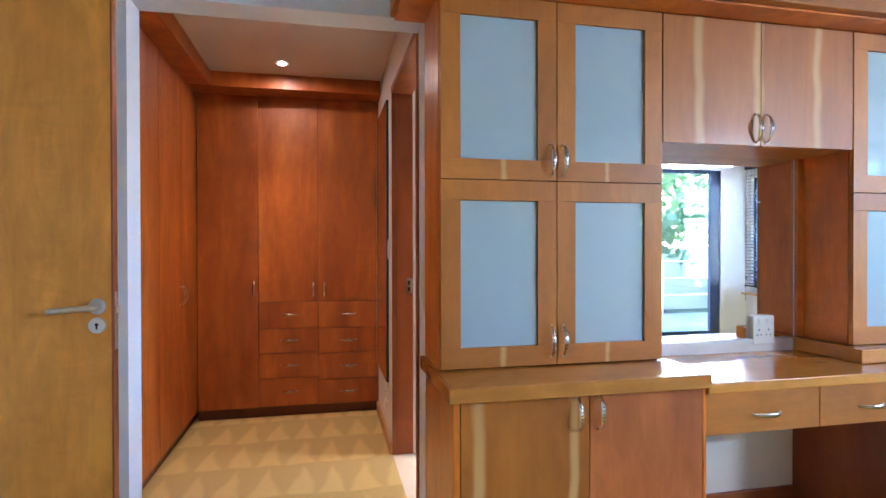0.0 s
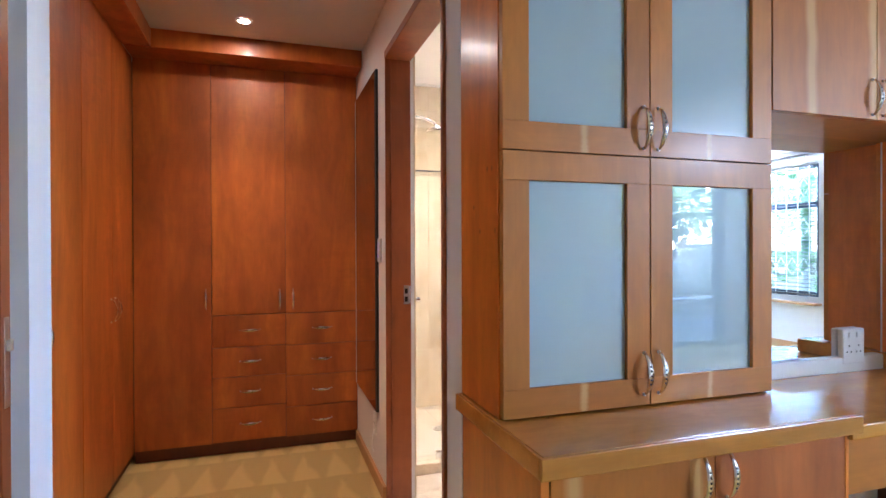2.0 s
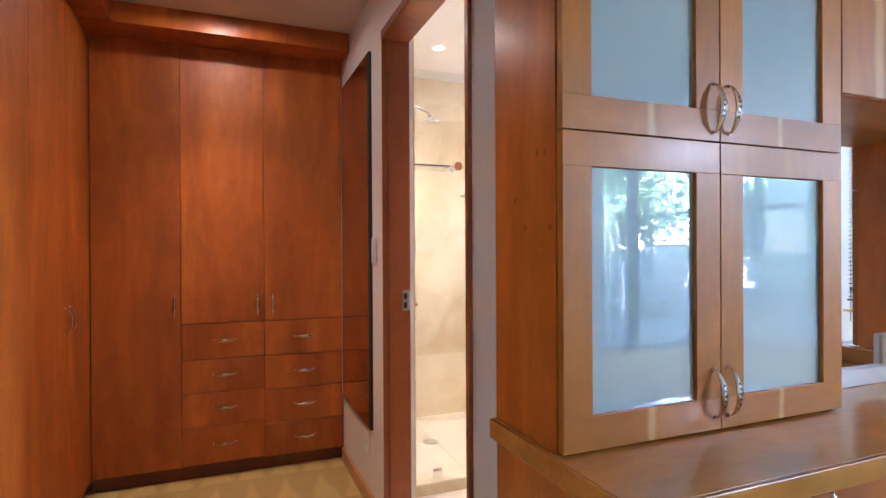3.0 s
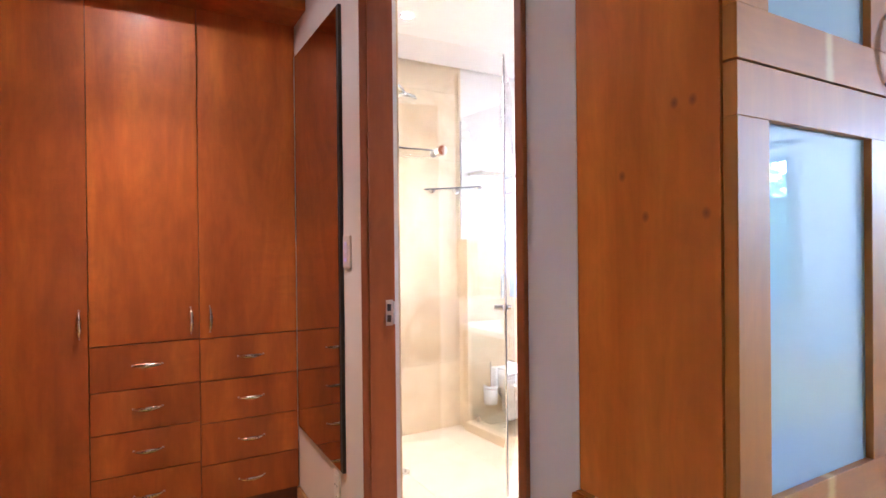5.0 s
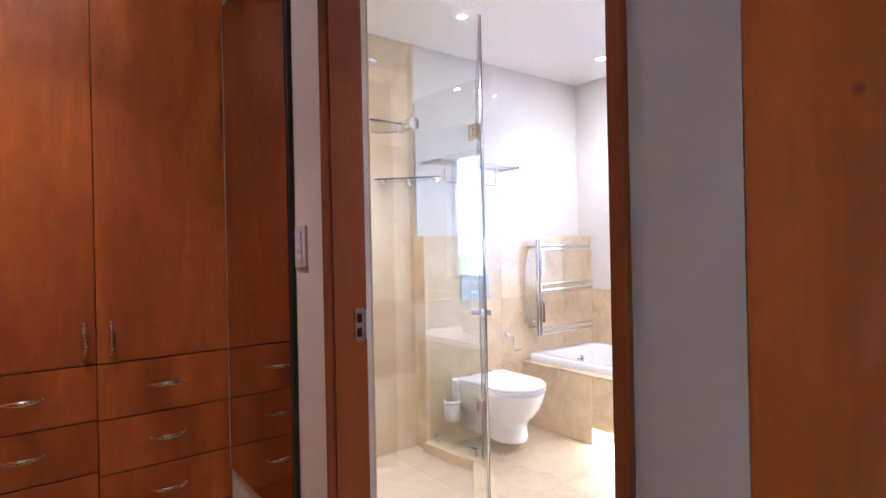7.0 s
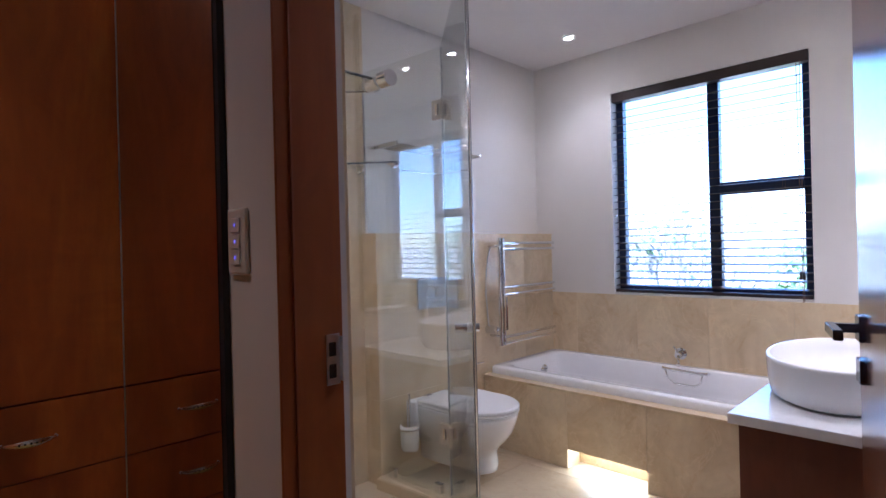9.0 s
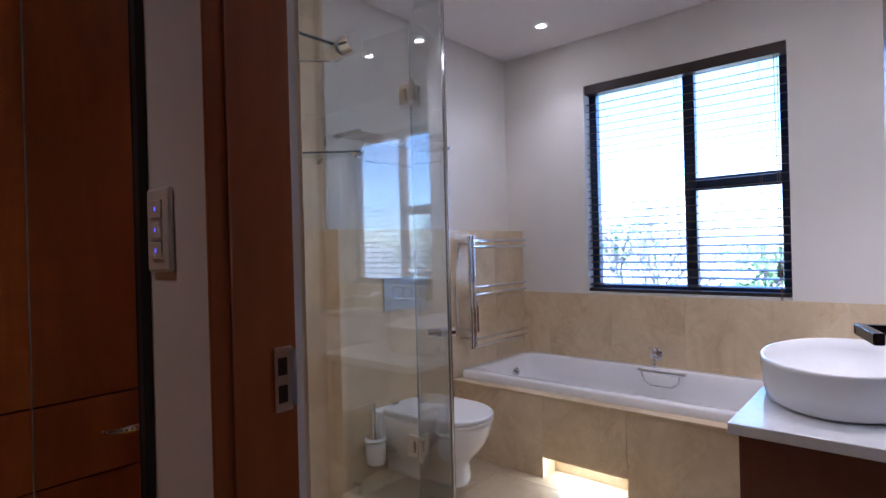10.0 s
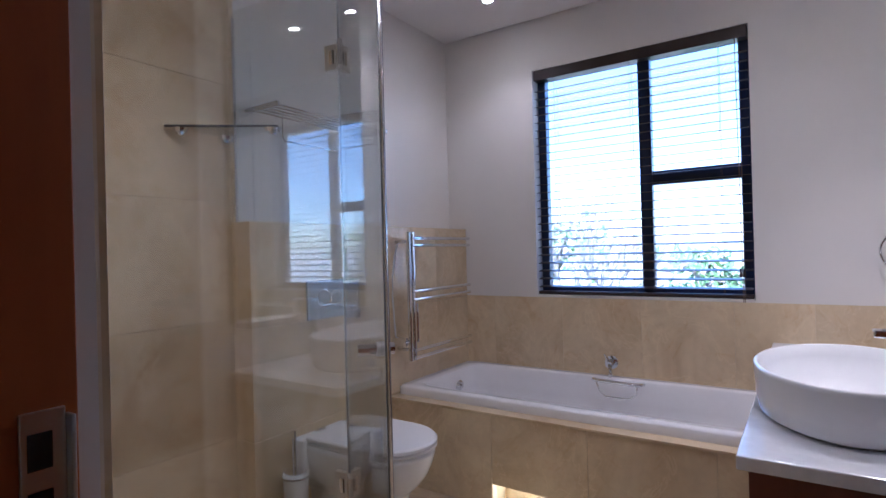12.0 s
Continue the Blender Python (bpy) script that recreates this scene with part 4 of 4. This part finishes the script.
# the foot recess is left open: the surround is built of three pieces round it
BSUR = thing("bath_surround", "cream tiled bath surround with a lit foot recess", "bath surround")
part("body", bx(2.376, 2.41, 2.79, 3.35, 0, 0.398), GROUT, BSUR)
part("body", bx(2.376, 2.41, 3.775, 4.334, 0, 0.398), GROUT, BSUR)
part("body", bx(2.376, 2.41, 3.35, 3.775, 0.100, 0.398), GROUT, BSUR)
part("recess", bx(2.49, 2.50, 3.34, 3.785, 0, 0.13), TILE, BSUR)
part("recess_cheek", bx(2.411, 2.489, 3.34, 3.35, 0, 0.13), TILE, BSUR)
part("recess_cheek", bx(2.411, 2.489, 3.775, 3.785, 0, 0.13), TILE, BSUR)
part("recess_top", bx(2.411, 2.489, 3.351, 3.774, 0.100, 0.110), TILE, BSUR)
part("ledge", bx(2.362, 2.445, 2.79, 4.328, 0.399, 0.411, 0.002), TILE, BSUR, "cream marble ledge")
part("recess_lamp", bx(2.462, 2.486, 3.40, 3.73, 0.091, 0.0995, 0.001), STRIP, BSUR, "glowing lamp strip")

mx = thing("bath_mixer", "small chrome wall bath mixer", "tap")
part("body", tube([(3.111, 3.47, 0.5195), (3.06, 3.47, 0.5145)], 0.018, 16), CHROME, mx)
part("lever", tube([(3.075, 3.47, 0.5295), (3.07, 3.497, 0.5645)], 0.006, 10), CHROME, mx, smooth=True)
part("spout", tube([(3.07, 3.47, 0.5125), (3.02, 3.45, 0.4945), (3.0, 3.445, 0.4695)], 0.009, 12), CHROME, mx, smooth=True)
part("plate", tube([(3.113, 3.47, 0.5195), (3.108, 3.47, 0.5195)], 0.034, 24), CHROME, mx)

# vanity
va = thing("vanity_unit", "dark cherry vanity cabinet with a white stone top", "vanity")
part("cabinet", bx(1.632, 3.10, 2.20, 2.735, 0.15, 0.640, 0.002), VANITYWOOD, va, "dark reddish cherry cabinet body")
part("end_panel", bx(1.626, 1.6315, 2.20, 2.738, 0.15, 0.640, 0.001), VANITYWOOD, va)
part("plinth", bx(1.68, 3.08, 2.22, 2.72, -0.001, 0.149), BLACK, va)
part("top", bx(1.592, 3.115, 2.167, 2.758, 0.641, 0.671, 0.003), QUARTZ, va, "white polished stone top")
ba = thing("basin", "white oval ceramic vessel basin on the vanity top", "basin")
bm = bmesh.new()
cx, cy = 2.04, 2.543
A, B = 0.320, 0.211
add_loft(bm, [oval(cx, cy, A * 0.90, B * 0.88, 0.672, 64), oval(cx, cy, A * 0.955, B * 0.95, 0.682, 64), oval(cx, cy, A * 0.985, B * 0.98, 0.72, 64), oval(cx, cy, A, B, 0.785, 64), oval(cx, cy, A, B, 0.793, 64), oval(cx, cy, A - 0.005, B - 0.005, 0.798, 64), oval(cx, cy, A - 0.012, B - 0.012, 0.795, 64), oval(cx, cy, A - 0.022, B - 0.022, 0.765, 64), oval(cx, cy, A - 0.06, B - 0.055, 0.71, 64), oval(cx, cy, A - 0.14, B - 0.11, 0.692, 64)])
part("bowl", bm, CERAMIC, ba, "white glazed oval bowl", smooth=True)
part("waste", tube([(cx, cy, 0.6925), (cx, cy, 0.697)], 0.022, 20), CHROME, ba)
vm = thing("vanity_mirror", "frameless wall mirror hung above the white vanity top", "mirror")
part("backing", bx(1.602, 2.338, 2.1655, 2.207, 0.852, 2.358), RUBBER, vm)
part("mirror_pane", bx(1.60, 2.34, 2.208, 2.213, 0.85, 2.36), MIRROR, vm, "clear mirror pane")
tp = thing("basin_mixer", "chrome tall basin mixer with a slim flat spout", "tap")
part("column", tube([(1.95, 2.27, 0.668), (1.95, 2.27, 0.915)], 0.022, 20), CHROME, tp, smooth=False)
part("spout", bx(1.928, 1.972, 2.275, 2.50, 0.882, 0.900, 0.004), CHROME, tp)
part("lever", bx(1.942, 1.958, 2.20, 2.28, 0.917, 0.926, 0.003), CHROME, tp)
rg = thing("towel_ring", "round chrome towel ring on the window wall", "towel ring")
part("ring", add_tube(bmesh.new(), [(3.085, 2.295 + 0.085 * math.cos(a), 1.065 + 0.085 * math.sin(a)) for a in arc(36, 0, 2 * math.pi)], 0.005, 8), CHROME, rg, smooth=True)
part("post", tube([(3.119, 2.295, 1.15), (3.078, 2.295, 1.15)], 0.012, 14), CHROME, rg)

# bathroom door leaf, open
bd = thing("door_2", "varnished cherry bathroom door standing open with a darkened chrome lever handle", "")
tagged(bd, kind="structure")
H0, H1 = Vector((0.535, 2.20, 0)), Vector((1.33, 2.418, 0))


def slab_between(p, q, th, z0, z1):
    d = (q - p).normalized()
    n = Vector((-d.y, d.x, 0))
    ring = lambda z: [tuple(a + Vector((0, 0, z))) for a in (p, q, q - n * th, p - n * th)]
    b = bmesh.new()
    add_loft(b, [ring(z0), ring(z1)])
    return b


DOORGLOSS = wood("varnished_door_cherry", (0.14, 0.035, 0.010), (0.19, 0.05, 0.015), (0.25, 0.07, 0.02), rough=0.25, coat=1.0)
leaf = part("leaf", slab_between(H0, H1, 0.04, 0.01, 2.06), DOORGLOSS, bd, "glossy varnished cherry leaf")
dd = (H1 - H0).normalized()
nn = Vector((-dd.y, dd.x, 0))
for z, nm_, half in ((0.978, "rose", 0.026), (0.893, "key_rose", 0.024)):
    c = H1 - dd * 0.042 + Vector((0, 0, z))
    bm = bmesh.new()
    ring = lambda o: [tuple(c + dd * a * 0.024 + Vector((0, 0, b * half)) + nn * o) for a, b in ((-1, -1), (1, -1), (1, 1), (-1, 1))]
    add_loft(bm, [ring(0.0), ring(0.010)])
    bmesh.ops.bevel(bm, geom=bm.edges[:], offset=0.0015, segments=2, affect="EDGES")
    part(nm_, bm, CHROME_DARK, leaf, "square chrome door rose coloured dark as its reflection")
c = H1 - dd * 0.042 + Vector((0, 0, 0.978))


def bar_between(p, q, w, h):
    """A square bar from p to q."""
    u = (q - p).normalized()
    side = u.cross(Vector((0, 0, 1))).normalized()
    ring = lambda m: [tuple(m + side * a * w / 2 + Vector((0, 0, b * h / 2))) for a, b in ((-1, -1), (1, -1), (1, 1), (-1, 1))]
    bm = add_loft(bmesh.new(), [ring(p), ring(q)])
    bmesh.ops.bevel(bm, geom=bm.edges[:], offset=0.0015, segments=2, affect="EDGES")
    return bm


part("lever_neck", bar_between(c + nn * 0.010, c + nn * 0.062, 0.018, 0.018), CHROME_DARK, leaf)
part("lever", bar_between(c + nn * 0.054 + dd * 0.009, c + nn * 0.054 - dd * 0.115, 0.016, 0.020), CHROME_DARK, leaf, "square chrome lever coloured dark as its reflection")

# windows


def bath_window():
    w = thing("window_1", "dark-framed bathroom window with a wide fixed light and two stacked lights", "")
    tagged(w, kind="structure")
    x0, x1 = 3.195, 3.245
    f = 0.045
    ys, zs = (2.82, 3.295, 3.875), (0.85, 1.455, 2.105)
    part("window_frame", bx(x0, x1, 2.82, 2.82 + f, 0.85, 2.105, 0.003), ALU, w)
    part("window_frame", bx(x0, x1, 3.875 - f, 3.875, 0.85, 2.105, 0.003), ALU, w)
    part("window_frame", bx(x0, x1, 2.82 + f, 3.875 - f, 0.85, 0.85 + f, 0.003), ALU, w)
    part("window_frame", bx(x0, x1, 2.82 + f, 3.875 - f, 2.105 - f, 2.105, 0.003), ALU, w)
    part("mullion", bx(x0, x1, 3.265, 3.325, 0.85 + f, 2.105 - f, 0.003), ALU, w)
    part("transom", bx(x0, x1, 2.82 + f, 3.265, 1.42, 1.49, 0.003), ALU, w)
    for y0, y1, z0, z1 in ((3.325, 3.83, 0.895, 2.06), (2.865, 3.265, 1.49, 2.06), (2.865, 3.265, 0.895, 1.42)):
        p = part("pane", bx(x0 + 0.02, x0 + 0.025, y0, y1, z0, z1), PANE, w)
        p.visible_shadow = False
    part("window_sill", bx(3.12, 3.194, 2.822, 3.873, 0.8505, 0.858, 0.002), PLASTIC, w)


bath_window()


def blind(name, x, y0, y1, z0, z1, pitch, label, inward=-1, tilt=8):
    b = thing(name, label, "window blind")
    cx = x
    part("head_rail", bx(cx - 0.028, cx + 0.028, y0, y1, z1 - 0.055, z1, 0.003), BLINDWOOD, b, "dark wooden head rail")
    part("bottom_rail", bx(cx - 0.026, cx + 0.026, y0, y1, z0 + 0.002, z0 + 0.020, 0.003), BLINDWOOD, b)
    n = int((z1 - 0.07 - z0 - 0.03) / pitch)
    me = None
    for i in range(n):
        z = z0 + 0.045 + i * pitch
        if me is None:
            s = bmesh.new()
            rings = []
            for j in range(5):
                u = -1 + j / 2
                a = radians(tilt)
                px, pz = 0.024 * u, 0.0012 * (1 - u * u)
                rings.append((px * math.cos(a), px * math.sin(a) + pz))
            ring = lambda y: [(p[0], y, p[1] + 0.0014) for p in rings] + [(p[0], y, p[1] - 0.0014) for p in rings[::-1]]
            add_loft(s, [ring(y0 + 0.004), ring(y1 - 0.004)])
            ob = part("slat", s, BLINDWOOD, b)
            me = ob.data
        else:
            ob = new("slat", me)
            ob.parent = b
        ob.location = (cx, 0, z)
    for y in (y0 + 0.12, (y0 + y1) / 2, y1 - 0.12):
        for dx in (-0.025, 0.025):
            part("ladder_cord", tube([(cx + dx, y, z0 + 0.02), (cx + dx, y, z1 - 0.05)], 0.0011, 5), CORD, b)
    for dy in (0.035, 0.05):
        part("pull_cord", tube([(cx + inward * 0.032, y0 + dy, z1 - 0.05), (cx + inward * 0.034, y0 + (dy if dy < 0.04 else 0.039), 0.60 if name == "window_blind" else z0 - 0.2)], 0.0020, 6), CORD, b)
        part("cord_tassel", tube([(cx + inward * 0.033, y0 + dy, z0 + 0.14), (cx + inward * 0.033, y0 + dy, z0 + 0.10)], [0.004, 0.007], 8), BLINDWOOD, b)
    return b


blind("window_blind", 3.152, 2.825, 3.87, 0.858, 2.104, 0.0435, "dark slatted wooden venetian blind lowered with its slats open")


def barred_window(name, y0, y1):
    """A bedroom window in the east wall with its blind and its security bars."""
    blind("bedroom_blind", 5.54, y0 - 0.02, y1 + 0.02, 0.64, 2.26, 0.0435, "dark slatted venetian blind over the barred bedroom window")
    w = thing(name, "dark-framed bedroom window behind curled security bars", "")
    tagged(w, kind="structure")
    for a, b, z0, z1 in ((y0, y0 + 0.05, 0.62, 2.1), (y1 - 0.05, y1, 0.62, 2.1), (y0 + 0.05, y1 - 0.05, 0.62, 0.67), (y0 + 0.05, y1 - 0.05, 2.06, 2.1), (y0 + 0.05, y1 - 0.05, 1.62, 1.68)):
        part("window_frame", bx(5.64, 5.68, a, b, z0, z1, 0.002), ALU, w)
    part("pane", bx(5.66, 5.664, y0 + 0.05, y1 - 0.05, 0.67, 2.06), PANE, w).visible_shadow = False
    part("window_sill", bx(5.48, 5.60, y0 - 0.04, y1 + 0.04, 0.535, 0.56, 0.003), SKIRT, w)
    sb = thing("security_bars", "slim steel security bars with diamond braces", "security bars")
    n = int((y1 - y0 - 0.05) / 0.14)
    for i in range(n + 1):
        y = y0 + 0.03 + i * 0.14
        part("bar", tube([(5.615, y, 0.622), (5.615, y, 2.098)], 0.005, 6), STEEL, sb)
        if i == n:
            break
        for z in (0.95, 1.40, 1.85):
            for sg in (-1, 1):
                part("brace", tube([(5.615, y, z), (5.615, y + 0.07, z + sg * 0.10), (5.615, y + 0.14, z)], 0.004, 5), STEEL, sb)


barred_window("window_2", -2.22, -0.95)
barred_window("window_3", -0.36, 0.62)

sd = thing("sliding_door", "dark-framed glass sliding door to the terrace", "")
tagged(sd, kind="structure")
for x0, x1, z0, z1 in ((3.66, 3.70, 0, 2.2), (5.05, 5.20, 0, 2.2), (4.06, 4.20, 0.05, 2.15), (3.70, 5.05, 0, 0.05), (3.70, 5.05, 2.15, 2.2)):
    part("door_stile", bx(x0, x1, -2.37, -2.32, z0, z1, 0.003), ALU, sd)
for x0, x1 in ((3.70, 4.06), (4.20, 5.05)):
    part("pane", bx(x0, x1, -2.348, -2.343, 0.05, 2.15), PANE, sd).visible_shadow = False

# ceiling lights in the bathroom
for x, y in ((2.75, 3.94), (0.94, 3.85), (2.39, 2.746), (2.42, 2.345), (1.60, 2.70)):
    downlight(x, y, 2.385, "bathroom downlights", "round recessed halogen downlight in the bathroom ceiling")

# ---- outside ----
wall("ground", -150, 150, -150, 150, -0.6, -0.55, GRASS, "garden lawn and ground round the house")
wall("terrace", 2.5, 8.0, -4.6, -2.4, -0.549, -0.03, PAVE, "pale concrete terrace slab")
wall("foundation", -1.7, 5.7, -2.4, 4.6, -0.549, -0.101, RENDERED)
wall("garden_wall", -3.0, 14.0, -9.2, -9.0, -0.55, 1.1, RENDERED, "pale rendered garden boundary wall")
wall("garden_wall_east", 10.2, 10.4, -8.9, 12, -0.55, 1.25, RENDERED, "pale rendered garden boundary wall")
# West stretch is unseen, added to keep the sun off the terrace.
wall("terrace_roof", -1.7, 8.0, -4.8, -2.401, 2.75, 2.85, RENDERED, "white terrace soffit, its unseen west stretch added for shade")
rl = thing("terrace_railing", "slim steel terrace railing with square posts", "railing")
for i in range(6):
    part("post", bx(2.8 + i, 2.84 + i, -4.54, -4.50, -0.03, 0.90, 0.002), STEEL, rl)
for z in (0.9, 0.6, 0.3):
    part("rail", tube([(2.7, -4.52, z), (7.9, -4.52, z)], 0.02, 8), STEEL, rl)


def leafy_tree(x, y, z, h, r, seed, n=1100, leaf=1.0, name="tree"):
    rnd = random.Random(seed)
    t = thing(name, "green broadleaf garden tree with a loose open crown", "tree")
    bm = bmesh.new()
    add_tube(bm, [(x, y, z), (x + 0.05, y, z + h * 0.3), (x, y + 0.05, z + h * 0.6)], [0.12, 0.09, 0.05], 8)
    tips = []
    for i in range(9):
        a, e = rnd.uniform(0, 6.28), rnd.uniform(0.2, 1.2)
        s = Vector((x, y, z + h * rnd.uniform(0.3, 0.6)))
        tip = s + Vector((math.cos(a) * math.cos(e), math.sin(a) * math.cos(e), math.sin(e))) * r * rnd.uniform(0.6, 1.0)
        add_tube(bm, [s, (s + tip) / 2 + Vector((0, 0, 0.1)), tip], [0.04, 0.025, 0.01], 5)
        tips.append(tip)
    part("trunk", bm, BARK, t)
    bm = bmesh.new()
    for i in range(n):
        tip = rnd.choice(tips)
        c = tip + Vector((rnd.gauss(0, 1), rnd.gauss(0, 1), rnd.gauss(0, 0.8))) * r * 0.26
        u = Vector((rnd.gauss(0, 1), rnd.gauss(0, 1), rnd.gauss(0, 1))).normalized()
        w = u.orthogonal().normalized()
        s = rnd.uniform(0.05, 0.11) * leaf
        vs = [bm.verts.new(c + u * s), bm.verts.new(c + w * s * 0.5), bm.verts.new(c - u * s), bm.verts.new(c - w * s * 0.5)]
        bm.faces.new(vs)
    part("crown", bm, LEAF, t)


for i, (x, y, h, r) in enumerate(((8.4, 5.9, 2.7, 0.75), (9.0, 3.9, 2.1, 0.5), (9.3, 8.6, 2.4, 1.0), (9.3, 1.6, 2.0, 0.8), (2.6, -7.4, 3.8, 1.8), (4.3, -7.6, 4.0, 1.9), (6.0, -7.3, 3.7, 1.8), (7.7, -7.6, 4.0, 1.9), (9.6, -4.0, 3.2, 1.4), (9.4, -1.0, 2.8, 1.2))):
    leafy_tree(x, y, -0.55, h, r, i + 3, 420 if i < 4 else 3000, 0.85 if i < 4 else 1.6)


def palm(x, y, z, h):
    t = thing("palm", "small garden palm with arching green fronds", "palm tree")
    bm = bmesh.new()
    add_tube(bm, [(x, y, z), (x + 0.05, y, z + h / 2), (x, y, z + h)], [0.14, 0.11, 0.09], 10)
    part("trunk", bm, BARK, t)
    bm = bmesh.new()
    for i in range(16):
        a = i * 2.4
        base = Vector((x, y, z + h))
        prev = None
        for j in range(14):
            s = j / 13
            p = base + Vector((math.cos(a) * s * 1.2, math.sin(a) * s * 1.2, 0.55 * s - 1.0 * s * s + 0.15 * math.sin(i)))
            if prev is not None:
                side = (p - prev).cross(Vector((0, 0, 1))).normalized()
                for sg in (-1, 1):
                    ln = 0.32 * math.sin(math.pi * (0.15 + 0.8 * s))
                    tip = p + side * sg * ln + (p - prev) * 2 - Vector((0, 0, 0.06))
                    bm.faces.new((bm.verts.new(prev), bm.verts.new(p), bm.verts.new(tip)))
            prev = p
    part("fronds", bm, LEAF, t)


palm(5.0, -6.1, -0.55, 2.2)


def bare_shrub(x, y, z, seed=5):
    rnd = random.Random(seed)
    t = thing("bare_shrub", "leafless shrub with many thin forking twigs", "shrub")
    bm = bmesh.new()

    def grow(p, d, length, r, depth):
        q = p + d * length
        add_tube(bm, [p, q], [r, r * 0.7], 4, caps=False)
        if depth == 0:
            return
        for _ in range(3 if depth > 2 else 2):
            nd = (d + Vector((rnd.uniform(-0.55, 0.55), rnd.uniform(-0.55, 0.55), rnd.uniform(-0.15, 0.35)))).normalized()
            grow(q, nd, length * rnd.uniform(0.68, 0.88), r * 0.66, depth - 1)
    for i in range(4):
        grow(Vector((x + rnd.uniform(-0.1, 0.1), y + rnd.uniform(-0.2, 0.2), z)), Vector((rnd.uniform(-0.3, 0.3), rnd.uniform(-0.4, 0.4), 1)).normalized(), 0.62, 0.022, 5)
    part("twigs", bm, BARK, t)


bare_shrub(5.3, 4.6, -0.55)

# ---- tiles, laid piece by piece ----


def lay(parent, axis, plane, thick, u0, u1, v0, v1, pu, pv, material, gap=0.0010, start_u=None, start_v=None, skip=None, name="tile"):
    """Tiles on a plane: axis is the plane's normal with its sign, u and v the two ways along it."""
    cache = {}
    su = u0 if start_u is None else start_u
    sv = v0 if start_v is None else start_v
    nu, nv = int(math.ceil((u1 - su) / pu - 1e-6)), int(math.ceil((v1 - sv) / pv - 1e-6))
    for j in range(nv):
        for i in range(nu):
            a0, a1 = max(u0, su + i * pu), min(u1, su + (i + 1) * pu)
            b0, b1 = max(v0, sv + j * pv), min(v1, sv + (j + 1) * pv)
            if a1 - a0 < 0.01 or b1 - b0 < 0.01:
                continue
            if skip and skip(a0, a1, b0, b1):
                continue
            hu, hv = (a1 - a0 - gap) / 2, (b1 - b0 - gap) / 2
            key = (round(hu, 4), round(hv, 4))
            if key not in cache:
                e = min(0.0004, thick / 2)
                b = bmesh.new()

                def v(x_, y_, o):
                    if axis in ("-x", "+x"):
                        return (o if axis == "+x" else -o, x_, y_)
                    if axis in ("-y", "+y"):
                        return (x_, o if axis == "+y" else -o, y_)
                    return (x_, y_, o)
                ring = lambda s, o: [v(-hu + s, -hv + s, o), v(hu - s, -hv + s, o), v(hu - s, hv - s, o), v(-hu + s, hv - s, o)]
                add_loft(b, [ring(0, 0), ring(0, thick - e), ring(e, thick)])
                ob = part(name, b, material, parent)
                cache[key] = ob.data
            else:
                ob = new(name, cache[key])
                ob.parent = parent
            cu, cv = (a0 + a1) / 2, (b0 + b1) / 2
            if axis in ("-x", "+x"):
                ob.location = (plane, cu, cv)
            elif axis in ("-y", "+y"):
                ob.location = (cu, plane, cv)
            else:
                ob.location = (cu, cv, plane)


backing = wall("wall_shower_back", 0.5175, 1.612, 4.443, 4.4495, 0, 2.404, GROUT, "tiled back wall of the shower")
lay(backing, "-y", 4.443, 0.006, 0.5175, 1.612, 0, 2.404, 0.60, 0.444, TILE, start_u=0.39, start_v=-0.014)
shl = wall("wall_shower_side", 0.5085, 0.5115, 3.054, 4.442, 0, 2.404, GROUT, "tiled side wall of the shower")
lay(shl, "+x", 0.5115, 0.006, 3.054, 4.436, 0, 2.404, 0.60, 0.444, TILE, start_u=2.74, start_v=-0.014)
lay(CISTERN, "-y", 4.336, 0.006, 1.59, 3.114, 0, 1.24, 0.60, 0.42, TILE, start_u=1.59)
lay(CISTERN, "-x", 1.59, 0.005, 4.33, 4.443, 0, 1.24, 0.2, 0.42, TILE)
lay(CISTERN, "+z", 1.2365, 0.005, 1.585, 3.12, 4.33, 4.449, 0.60, 0.2, TILE)
splash = wall("wall_splashback", 3.1165, 3.1195, 2.60, 4.33, 0.40, 0.843, GROUT, "tiled splashback behind the bath")
lay(splash, "-x", 3.1165, 0.006, 2.60, 4.33, 0.40, 0.845, 0.412, 0.46, TILE, start_u=2.493)
sp2 = wall("wall_splashback_vanity", 3.1165, 3.1195, 2.17, 2.60, 0.67, 0.843, GROUT, "tiled splashback beside the vanity")
lay(sp2, "-x", 3.1165, 0.006, 2.17, 2.60, 0.67, 0.845, 0.44, 0.46, TILE)
lay(BSUR, "-x", 2.376, 0.006, 2.79, 3.3495, 0, 0.398, 0.455, 0.45, TILE, start_u=2.895 - 0.455)
lay(BSUR, "-x", 2.376, 0.006, 3.3505, 3.7745, 0.101, 0.398, 0.455, 0.45, TILE, start_u=3.35)
lay(BSUR, "-x", 2.376, 0.006, 3.7755, 4.33, 0, 0.398, 0.56, 0.45, TILE, start_u=3.7755)
floor_b = bpy.data.objects["floor_bathroom"]
lay(floor_b, "+z", -0.004, 0.004, 0.495, 3.12, 2.19, 4.45, 0.45, 0.45, TILE_FLOOR)
